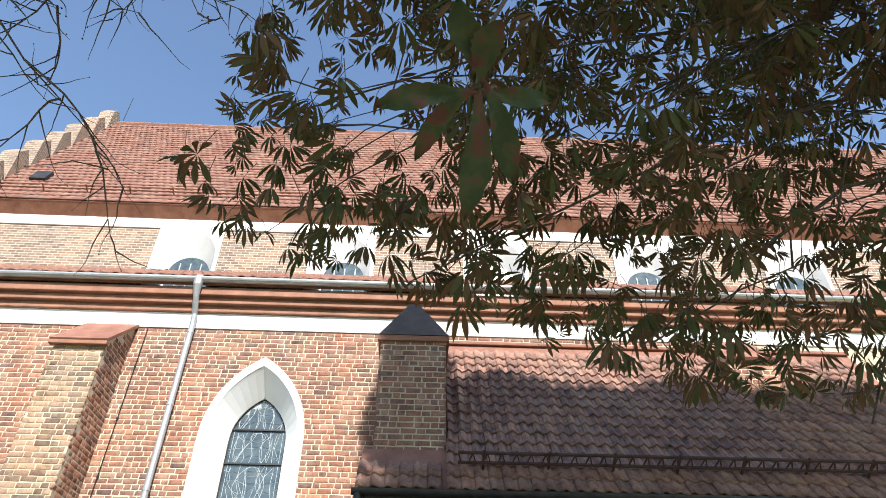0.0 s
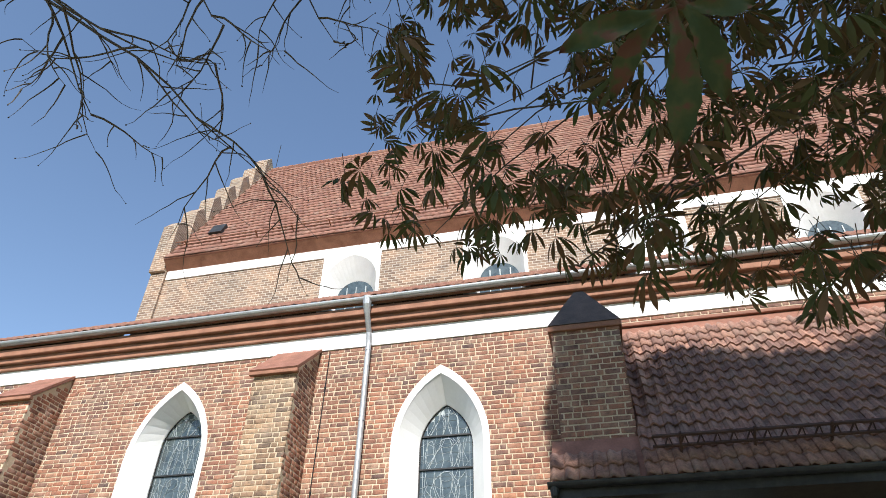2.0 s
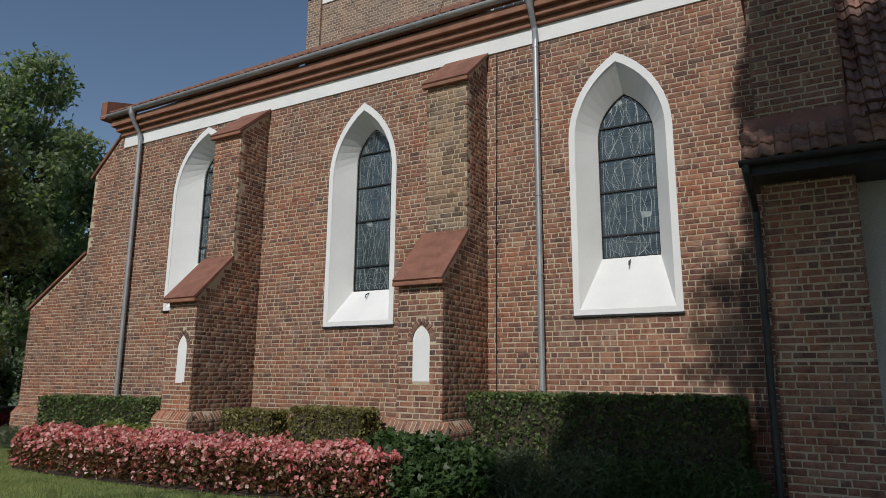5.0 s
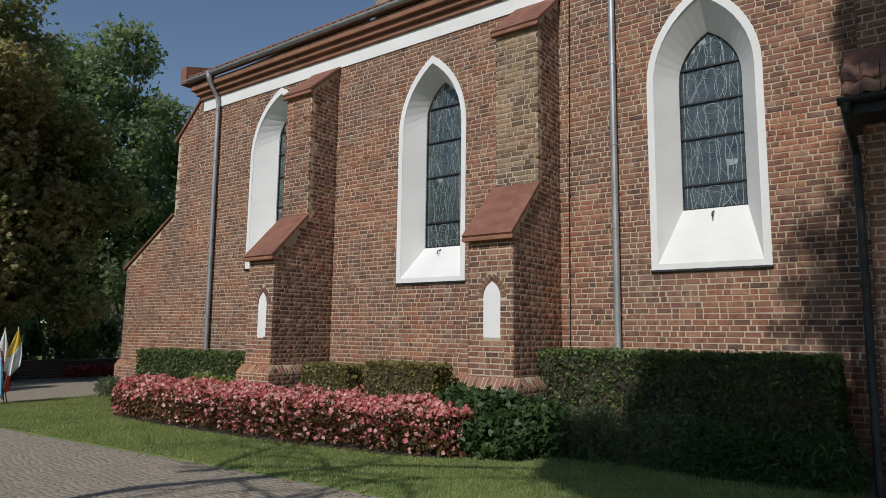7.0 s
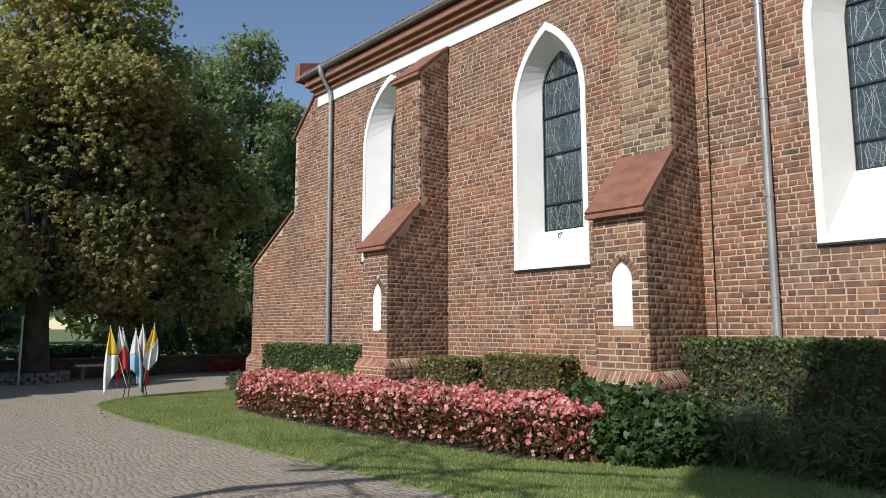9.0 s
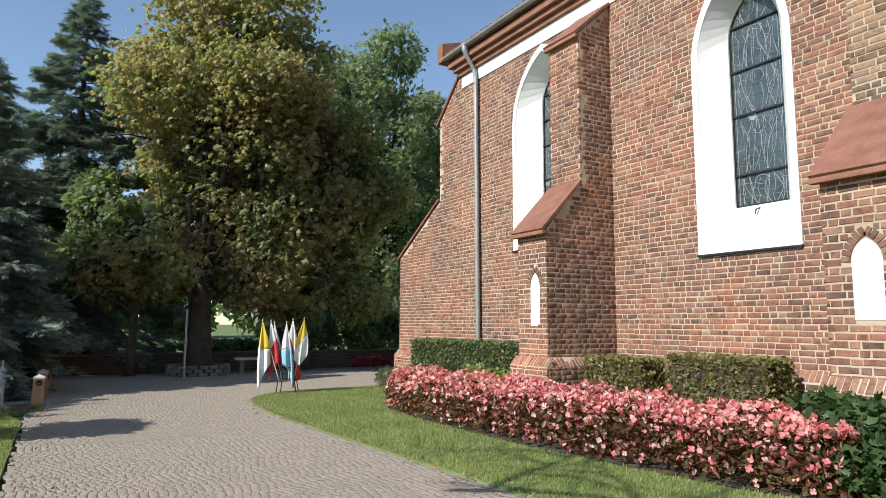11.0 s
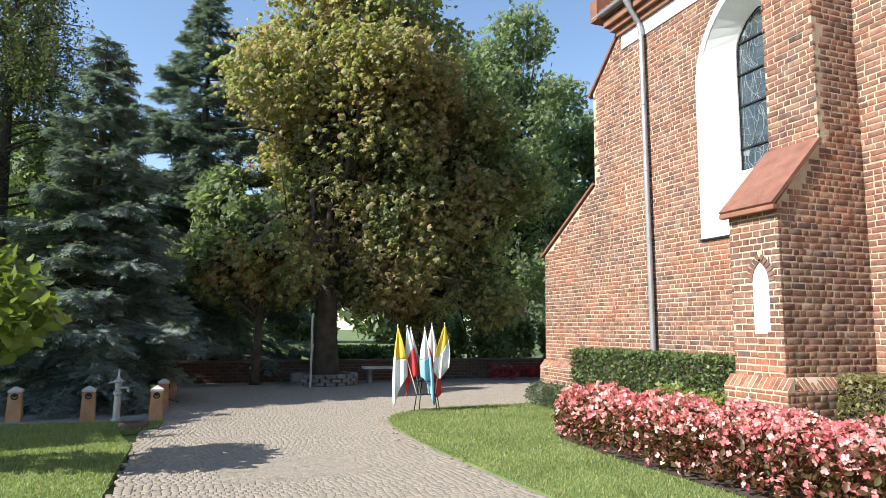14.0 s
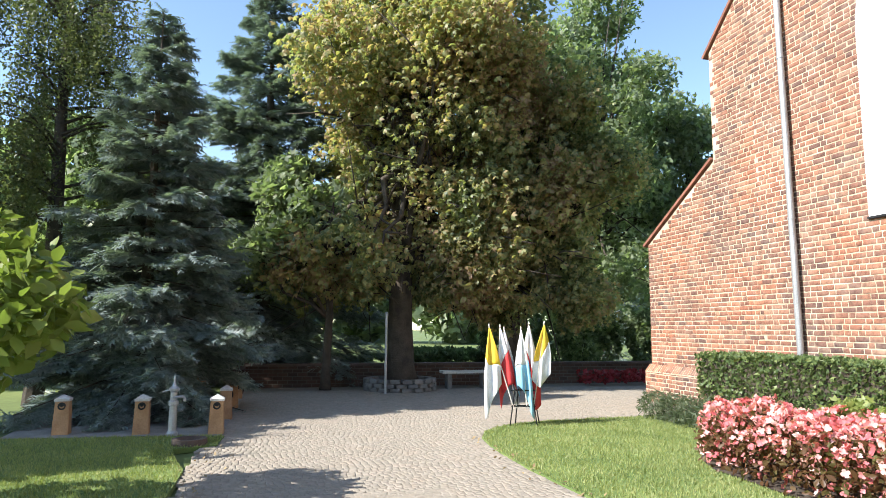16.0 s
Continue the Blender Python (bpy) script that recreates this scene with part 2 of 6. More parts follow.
M_YEW = leaf_material("yew_hedge_needles", [(0.0, (0.045, 0.075, 0.03)), (0.5, (0.10, 0.145, 0.05)), (0.85, (0.175, 0.215, 0.075)), (1.0, (0.27, 0.25, 0.10))], through_light=0.15, coord_scale=1.5, patch=0.3)
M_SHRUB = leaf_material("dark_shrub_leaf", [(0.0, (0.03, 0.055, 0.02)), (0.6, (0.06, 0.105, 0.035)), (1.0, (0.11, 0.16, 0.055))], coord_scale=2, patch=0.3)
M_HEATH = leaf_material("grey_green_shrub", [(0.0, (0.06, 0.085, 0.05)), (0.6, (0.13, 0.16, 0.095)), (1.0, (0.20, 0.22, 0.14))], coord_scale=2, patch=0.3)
M_BROWNSHRUB = leaf_material("brownish_shrub", [(0.0, (0.17, 0.13, 0.07)), (0.5, (0.26, 0.23, 0.10)), (1.0, (0.33, 0.33, 0.14))], coord_scale=2, patch=0.3)
M_PETAL = leaf_material("pink_begonia_petal", [(0.0, (0.52, 0.085, 0.105)), (0.4, (0.68, 0.21, 0.23)), (0.72, (0.79, 0.42, 0.41)), (1.0, (0.88, 0.70, 0.66))], 0.5, 0.3, 2.5, 0.3)
M_BEGLEAF = leaf_material("bronze_begonia_leaf", [(0.0, (0.08, 0.03, 0.018)), (0.5, (0.12, 0.065, 0.03)), (1.0, (0.11, 0.15, 0.05))], 0.4)
M_GRASSBLADE = leaf_material("lawn_grass", [(0.0, (0.17, 0.205, 0.07)), (0.5, (0.255, 0.292, 0.105)), (1.0, (0.39, 0.375, 0.18))], 0.5, 0.3, 1.2, 0.45)
M_TURF = plain("turf", (0.098, 0.159, 0.037), (0.183, 0.244, 0.067), 0.95, scale=1.2, fine=70, bump=0.8)
M_GROUND = plain("trodden_earth", (0.10, 0.14, 0.04), (0.17, 0.21, 0.06), 0.95, scale=0.4, fine=8, bump=0.6)

# ---- the ground ----
def edge_road(x):
    """The lawn's edge beside the paved way: y as a function of x."""
    return float(np.interp(x, [-12.95, -12.4, -11.6, -10.1, -8.9, -7.6, -5.45, -3.67, -1.8, 0, 2.9], [-5.38, -5.60, -5.72, -5.76, -5.70, -5.62, -5.46, -5.31, -5.20, -5.16, -5.15]))


LAWN = [(x, edge_road(x)) for x in np.linspace(2.9, -12.95, 30)]
LAWN += [(-13.3, -5.08), (-13.58, -4.72), (-13.75, -4.35), (-13.86, -3.9), (-13.95, -3.2), (-14.02, -2.3), (-14.06, -1.5), (-14.1, -0.6), (-14.1, 0.2), (2.9, 0.2)]


def sheet(name, outline, z, mat, label, depth=0.0, kind="structure", category="ground"):
    bm = bmesh.new()
    top = bm.faces.new([bm.verts.new((x, y, z)) for x, y in outline])
    if depth:
        ret = bmesh.ops.extrude_face_region(bm, geom=[top])
        bmesh.ops.translate(bm, verts=[v for v in ret["geom"] if isinstance(v, bmesh.types.BMVert)], vec=(0, 0, -depth))
    bmesh.ops.triangulate(bm, faces=bm.faces)
    ob = part(name, bm, mat)
    return tagged(ob, label, category, kind=kind)


sheet("ground", [(-900, -900), (900, -900), (900, 900), (-900, 900)], -0.06, M_GROUND, "grassy earth that reaches the horizon")
sheet("lawn", LAWN, 0.02, M_TURF, "mown green lawn beside the church wall", 0.07)
LAWN_SOUTH = [(-2.0, -9.62), (-9.0, -9.62), (-11.0, -9.6), (-11.6, -9.75), (-12.4, -9.9), (-12.6, -9.35), (-13.4, -9.3), (-13.45, -9.55), (-13.75, -12.5), (-14.2, -16.0), (-2.0, -16.0)]
sheet("lawn_south", LAWN_SOUTH, 0.02, M_TURF, "mown green lawn beside the paved way", 0.07)
M_SETT = brick_material("granite_sett", False, [(0, (0.28, 0.245, 0.195)), (0.5, (0.30, 0.262, 0.21)), (1, (0.325, 0.285, 0.232))], zones=False, grain=0.45)
M_SETT_ONE = brick_material("granite_sett_single", True, [(0, (0.28, 0.245, 0.195)), (0.5, (0.30, 0.262, 0.21)), (1, (0.325, 0.285, 0.232))], zones=False, grain=0.45)
M_JOINT = plain("sandy_joints", (0.26, 0.228, 0.182), (0.31, 0.272, 0.218), 0.95, scale=1.2, fine=60, bump=0.2)
ROAD = [(12, -16), (-2, -16), (-2, -9.66), (-13.4, -9.3), (-13.7, -9.35), (-18.4, -9.2), (-21.5, -9.6), (-22, 3), (-19, 12), (-15, 12), (-14.1, 0.5), (12, 0.5)]
pavement = sheet("pavement", ROAD, -0.002, M_JOINT, "forecourt of small grey granite setts", 0.06)

# ---- bricks ----
COURSE, JOINT, LONG, SHORT = 0.0915, 0.018, 0.227, 0.109


def brick_rows(u0, u1, v0, v1, seed=0, keep=None):
    """Bricks of a wall face as (u0, u1, v0, v1): stretchers and headers by turns, shifted course by course."""
    r = random.Random(seed)
    out = []
    rows = int(math.ceil((v1 - v0) / COURSE - 0.02))
    for k in range(rows):
        a, b = v0 + k * COURSE, min(v0 + (k + 1) * COURSE, v1) - JOINT
        if b - a < 0.02:
            continue
        u = u0 - (0.0 if k % 2 else (LONG + SHORT) * 0.5 + 0.0) - r.random() * 0.03
        n = 0
        while u < u1:
            size = LONG if n % 2 == 0 else SHORT
            if r.random() < 0.1:
                size = LONG if size == SHORT else SHORT
            size *= 1 + r.uniform(-0.04, 0.04)
            p, q = max(u, u0), min(u + size, u1)
            if q - p > 0.035:
                w = r.uniform(-0.003, 0.003)
                if keep is None or keep(p, q, a, b):
                    out.append((p, q, a + w, b + w))
            u += size + JOINT
            n += 1
    return out


BRICK_V = np.array([(0, 0, 0), (1, 0, 0), (1, 1, 0), (0, 1, 0)], float)


def brick_arrays(rows, origin, U, V, N, seed=0, proud=0.0042, c=0.004, fall=0.0026, rough=0.0):
    """Verts and faces for bricks with worn front edges, standing a little proud of the mortar."""
    g = np.random.default_rng(seed)
    rows = np.array(rows, float).reshape(-1, 4)
    n = len(rows)
    lift = proud + g.uniform(-0.0014, 0.002, n)
    verts = np.zeros((n, 12, 3))
    tilt = g.uniform(-0.0015, 0.0015, (n, 4))
    for k, (s, t) in enumerate(((0, 2), (1, 2), (1, 3), (0, 3))):
        u, v = rows[:, s] + g.uniform(-rough, rough, n), rows[:, t] + g.uniform(-rough, rough, n)
        iu, iv = (c if s == 0 else -c), (c if t == 2 else -c)
        verts[:, k] = origin + u[:, None] * U + v[:, None] * V - 0.03 * N
        verts[:, 4 + k] = origin + u[:, None] * U + v[:, None] * V + (lift - fall)[:, None] * N
        verts[:, 8 + k] = origin + (u + iu + tilt[:, 0])[:, None] * U + (v + iv)[:, None] * V + (lift + tilt[:, k])[:, None] * N
    f = np.array([(k, (k + 1) % 4, 4 + (k + 1) % 4, 4 + k) for k in range(4)] + [(4 + k, 4 + (k + 1) % 4, 8 + (k + 1) % 4, 8 + k) for k in range(4)] + [(8, 9, 10, 11)])
    faces = (f[None] + 12 * np.arange(n)[:, None, None]).reshape(-1, 4)
    return verts.reshape(-1, 3), faces


def brickwork(parent, rows, origin, U, N, mat=None, V=(0, 0, 1), seed=0, label="weathered bricks in light mortar"):
    v, f = brick_arrays(rows, np.array(origin, float), np.array(U, float), np.array(V, float), np.array(N, float), seed, rough=0.0055)
    ob = raw("brickwork", v, f, mat or M_BRICK, parent, label)
    return tagged(ob, kind="stuff")


# ---- outlines of openings ----
def arch(x0, x1, z0, zs, za, n=9):
    """A pointed opening, from its lower left corner up, over and down."""
    h, r = (x1 - x0) / 2, za - zs
    R = (h * h + r * r) / (2 * h)
    left = []
    top = math.atan2(r, R - h) if R > h else math.pi - math.atan2(r, h - R)
    for k in range(n + 1):
        a = math.pi - k / n * (math.pi - (math.pi - top))
        left.append((x0 + R + R * math.cos(a), zs + R * math.sin(a)))
    left[-1] = (x0 + h, za)
    right = [(x0 + x1 - x, z) for x, z in left[:-1]][::-1]
    return [(x0, z0)] + left + right + [(x1, z0)]


def inside(poly, x, z):
    hit = False
    for (xa, za), (xb, zb) in zip(poly, poly[1:] + poly[:1]):
        if (za > z) != (zb > z) and x < xa + (z - za) / (zb - za) * (xb - xa):
            hit = not hit
    return hit


WINDOWS = {
    "east": dict(out=(0.0, 1.80, 2.80, 5.95, 7.47), glass=(0.40, 1.41, 3.83, 6.02, 6.87)),
    "middle": dict(out=(-5.49, -3.71, 2.78, 6.05, 7.66), glass=(-5.09, -4.15, 3.56, 6.42, 7.22)),
    "west": dict(out=(-10.66, -8.40, 3.34, 6.30, 8.03), glass=(-10.10, -8.98, 4.58, 6.78, 7.55)),
}
WALL_W, WALL_E, BAND0, BAND1 = -12.95, 30.0, 8.04, 8.37

# ---- south wall of the aisle ----
OUTS = {k: arch(*w["out"]) for k, w in WINDOWS.items()}


def aisle_wall():
    """The wall as a body with its three openings cut through."""
    bm = bmesh.new()
    border = [(WALL_W, -0.05), (WALL_E, -0.05), (WALL_E, 9.0), (WALL_W, 9.0)]
    for y in (0.002, 0.9):
        edges = []
        for loop in [border] + [list(reversed(p)) for p in OUTS.values()]:
            vs = [bm.verts.new((x, y, z)) for x, z in loop]
            edges += [bm.edges.new((vs[i], vs[(i + 1) % len(vs)])) for i in range(len(vs))]
        bmesh.ops.triangle_fill(bm, edges=edges, use_beauty=True)
    for y0, y1 in ((0.002, 0.9),):
        for i in range(4):
            (xa, za), (xb, zb) = border[i], border[(i + 1) % 4]
            bm.faces.new([bm.verts.new(p) for p in ((xa, y0, za), (xb, y0, zb), (xb, y1, zb), (xa, y1, za))])
    return bm


wall_south = tagged(part("wall_south", aisle_wall(), M_MORTAR), "tall red brick church wall with pale mortar joints", "wall", kind="structure")


def cut_rows(rows, outlines, over=0.035):
    """Bricks cut where they meet an opening, so that they run just under its edge."""
    for o in outlines:
        zs = [z for _, z in o]
        xs_ = [x for x, _ in o]
        out = []
        for p, q, a, b in rows:
            n = (a + b) / 2
            if b < min(zs) or a > max(zs) or q < min(xs_) or p > max(xs_):
                out.append((p, q, a, b))
                continue
            cross = []
            for (xa, za), (xb, zb) in zip(o, o[1:] + o[:1]):
                if (za > n) != (zb > n):
                    cross.append(xa + (n - za) / (zb - za) * (xb - xa))
            if not cross:
                out.append((p, q, a, b))
                continue
            l, r = min(cross) + over, max(cross) - over
            if p < l:
                if min(q, l) - p > 0.02:
                    out.append((p, min(q, l), a, b))
            if q > r and q - max(p, r) > 0.02:
                out.append((max(p, r), q, a, b))
        rows = out
    return rows


def keep_wall(p, q, a, b):
    m, n = (p + q) / 2, (a + b) / 2
    if a > BAND0 - 0.03 and b < BAND1 + 0.03:
        return False
    return True


NEAR = (-0.4, 2.95, 1.35, 2.78)
main_rows = cut_rows(brick_rows(WALL_W, 9.5, 0.0, 8.96, 1, keep_wall), OUTS.values())
single = [r for r in main_rows if r[0] > NEAR[0] and r[1] < NEAR[1] and r[2] > NEAR[2] and r[3] < NEAR[3]]
single_set = set(single)
brickwork(wall_south, [r for r in main_rows if r not in single_set], (0, 0, 0), (1, 0, 0), (0, -1, 0), seed=2)

brick_shapes = {}
for k, (p, q, a, b) in enumerate(single):
    key = round((q - p) / 0.02)
    if key not in brick_shapes:
        v, f = brick_arrays([(0, key * 0.02, 0, COURSE - JOINT)], np.zeros(3), np.array((1.0, 0, 0)), np.array((0, 0, 1.0)), np.array((0, -1.0, 0)), key)
        me = bpy.data.meshes.new("brick")
        me.from_pydata(v.tolist(), [], f.tolist())
        me.materials.append(M_BRICK_ONE)
        brick_shapes[key] = me
    o = new("brick", brick_shapes[key])
    o.parent = wall_south
    o.location = (p + ((q - p) - key * 0.02) / 2, random.uniform(-0.003, 0.003), a)



def brick_parts(parent, rows, origin, mat):
    """Bricks of a south face as parts of their own, on shared shapes."""
    for p, q, a, b in rows:
        wide, high = round((q - p) / 0.02), round((b - a) / 0.01)
        if wide < 1 or high < 1:
            continue
        key = (wide, high, mat.name)
        if key not in brick_shapes:
            v, f = brick_arrays([(0, wide * 0.02, 0, high * 0.01)], np.zeros(3), np.array((1.0, 0, 0)), np.array((0, 0, 1.0)), np.array((0, -1.0, 0)), wide, rough=0.004)
            me = bpy.data.meshes.new("brick")
            me.from_pydata(v.tolist(), [], f.tolist())
            me.materials.append(mat)
            brick_shapes[key] = me
        o = new("brick", brick_shapes[key])
        o.parent = parent
        o.location = (p + ((q - p) - wide * 0.02) / 2, origin[1] + random.uniform(-0.0015, 0.0015), a + ((b - a) - high * 0.01) / 2)


# west buttress, flush with the wall
WEST = [(WALL_W + 0.02, -0.05), (WALL_W + 0.02, 8.45), (-13.05, 8.45), (-14.16, 7.40), (-14.16, 5.09), (-16.62, 3.64), (-16.62, -0.05)]
west_buttress = thing("west_buttress", "stepped red brick corner buttress with sloping tiled shoulders", "buttress", kind="structure")
part("core", prism([(max(x, -16.617), z) for x, z in WEST], "y", 0.003, 1.0), M_MORTAR, west_buttress)
bricks_w = brick_rows(-16.62, WALL_W, 0.0, 8.4, 5, lambda p, q, a, b: inside(WEST, p + 0.02, b) and inside(WEST, q - 0.01, b) or (inside(WEST, (p + q) / 2, b - 0.02) and p > -14.1))
brickwork(west_buttress, bricks_w, (0, 0, 0), (1, 0, 0), (0, -1, 0), seed=6)
side_w = brick_rows(0.0, 1.0, 0.0, 3.6, 8)
brickwork(west_buttress, [(p, q, a, b) for p, q, a, b in side_w], (-16.62, 1.0, 0), (0, -1, 0), (-1, 0, 0), seed=9)


def coping(name, a, b, width0, width1, thick, axis_x=True):
    """A sloping slab from point a (high) to b (low), given in the plane across its width."""
    (xa, za), (xb, zb) = a, b
    L = math.hypot(xb - xa, zb - za)
    nx, nz = -(zb - za) / L, (xb - xa) / L
    if nz < 0:
        nx, nz = -nx, -nz
    return prism([(xa, za), (xb, zb), (xb + nx * thick, zb + nz * thick), (xa + nx * thick, za + nz * thick)], "y" if axis_x else "x", width0, width1)


for a, b in (((-12.95, 8.55), (-14.28, 7.32)), ((-14.16, 5.12), (-16.74, 3.60))):
    part("coping", coping("coping", a, b, -0.06, 1.06, 0.06), M_CAP, west_buttress, "thin red clay coping")


# ---- windows ----
def loft(loops, close=True):
    bm = bmesh.new()
    rings = [[bm.verts.new(p) for p in l] for l in loops]
    n = len(rings[0])
    for a, b in zip(rings, rings[1:]):
        for i in range(n if close else n - 1):
            j = (i + 1) % n
            bm.faces.new((a[i], a[j], b[j], b[i]))
    return bm


def church_window(name, out, glass, seed):
    w = thing(name, "pointed church window with white splayed reveal and leaded glass", "window", kind="structure")
    o = arch(*out)
    inn = arch(out[0] + 0.115, out[1] - 0.115, out[2] + 0.10, out[3], out[4] - 0.17)
    gl = arch(*glass)
    y = 0.45
    bm = loft([[(x, 0.06, z) for x, z in o], [(x, -0.022, z) for x, z in o], [(x, -0.022, z) for x, z in inn], [(x, -0.010, z) for x, z in inn], [(x, y, z) for x, z in gl], [(x, y + 0.15, z) for x, z in gl]])
    part("reveal", bm, M_WHITE, w, "white painted splayed reveal with sloping sill")
    part("sill_drip", box(out[0] - 0.01, out[1] + 0.01, -0.05, 0.02, out[2] - 0.035, out[2] + 0.004, bevel=0.008), M_DARKMETAL, w, "thin dark metal drip edge")
    x0, x1, z0, zs, za = glass
    # panes between the saddle bars
    bars = [z0 + (zs + 0.25 - z0) * k / 4 for k in range(5)]
    bars[1] = z0 + 0.18 * (zs - z0) * 1.05
    levels = bars + [za]
    r = random.Random(seed)
    for k, (a, b) in enumerate(zip(levels, levels[1:])):
        rows_, cols = max(3, int((b - a) / 0.13)), 7
        grid = [[(x0 + (x1 - x0) * (i + (r.uniform(-0.33, 0.33) if 0 < i < cols else 0)) / cols, a + (b - a) * (j + (r.uniform(-0.38, 0.38) if 0 < j < rows_ else 0)) / rows_) for i in range(cols + 1)] for j in range(rows_ + 1)]
        bm, lead = bmesh.new(), bmesh.new()
        for j in range(rows_):
            for i in range(cols):
                quad = [grid[j][i], grid[j][i + 1], grid[j + 1][i + 1], grid[j + 1][i]]
                if r.random() < 0.003:
                    continue
                cx, cz = sum(p[0] for p in quad) / 4, sum(p[1] for p in quad) / 4
                if not inside(gl, cx, cz):
                    continue
                d = r.uniform(-0.003, 0.003)
                bm.faces.new([bm.verts.new((cx + (x - cx) * 0.925, y + 0.055 + d + r.uniform(-0.0015, 0.0015), cz + (z - cz) * 0.935)) for x, z in quad])
        part("pane", bm, M_GLASS, w, "panel of small dark leaded glass pieces")
    back = bmesh.new()
    back.faces.new([back.verts.new((x, y + 0.062, z)) for x, z in gl])
    part("leading", back, M_LEAD, w, "dull grey lead cames")
    # drawn lines of the figures: haloes, shoulders, folds of drapery, border strips
    lines, xm, hw = bmesh.new(), (x0 + x1) / 2, (x1 - x0) / 2
    for k, (a, b) in enumerate(zip(levels, levels[1:])):
        h, m = b - a, (a + b) / 2
        curves = [[(xm + 0.16 * hw * math.cos(q) * 1.6, m + 0.28 * h + 0.14 * h * math.sin(q)) for q in np.linspace(0, math.tau, 15)]]
        for e in (-1, 1):
            if k < len(levels) - 2:
                curves.append([(xm + e * hw * 0.86, a), (xm + e * hw * 0.86, b)])
            for _ in range(4):
                c0, c1, bend = r.uniform(0.05, 0.75), r.uniform(0.05, 0.8), r.uniform(-0.25, 0.25)
                curves.append([(xm + e * hw * (c0 + (c1 - c0) * q + bend * math.sin(math.pi * q)), a + h * (0.04 + r.uniform(0.80, 0.92) * q)) for q in np.linspace(0, 1, 8)])
        for pts in curves:
            pts = [p for p in pts if inside(gl, *p)]
            if len(pts) > 1:
                tube(lines, [(px, y + 0.050, pz) for px, pz in pts], 0.0055, 4)
    part("figure_lines", lines, M_LEAD, w, "curved grey lead lines of the figures")
    for z in bars[1:]:
        part("saddle_bar", box(x0 - 0.01, x1 + 0.01, y + 0.02, y + 0.05, z - 0.014, z + 0.014), M_BAR, w, "black iron saddle bar")
    rim = loft([[(x, y + 0.03, z) for x, z in gl], [(x, y + 0.045, z) for x, z in gl], [(x0 + 0.5 * (x1 - x0) + (x - (x0 + x1) / 2) * 0.955, y + 0.045, za - (za - z) * 0.988 - 0.008) for x, z in gl]])
    part("glazing_frame", rim, M_BAR, w, "thin black glazing frame")
    part("drain_spout", tube(bmesh.new(), [((x0 + x1) / 2, y - 0.05, z0 - 0.06), ((x0 + x1) / 2, y - 0.16, z0 - 0.10), ((x0 + x1) / 2, y - 0.18, z0 - 0.17)], 0.012, 6), M_BAR, w, "small black drain spout")
    return w


for k, (key, w) in enumerate(WINDOWS.items()):
    church_window(f"window_{k + 1}", w["out"], w["glass"], 40 + k)


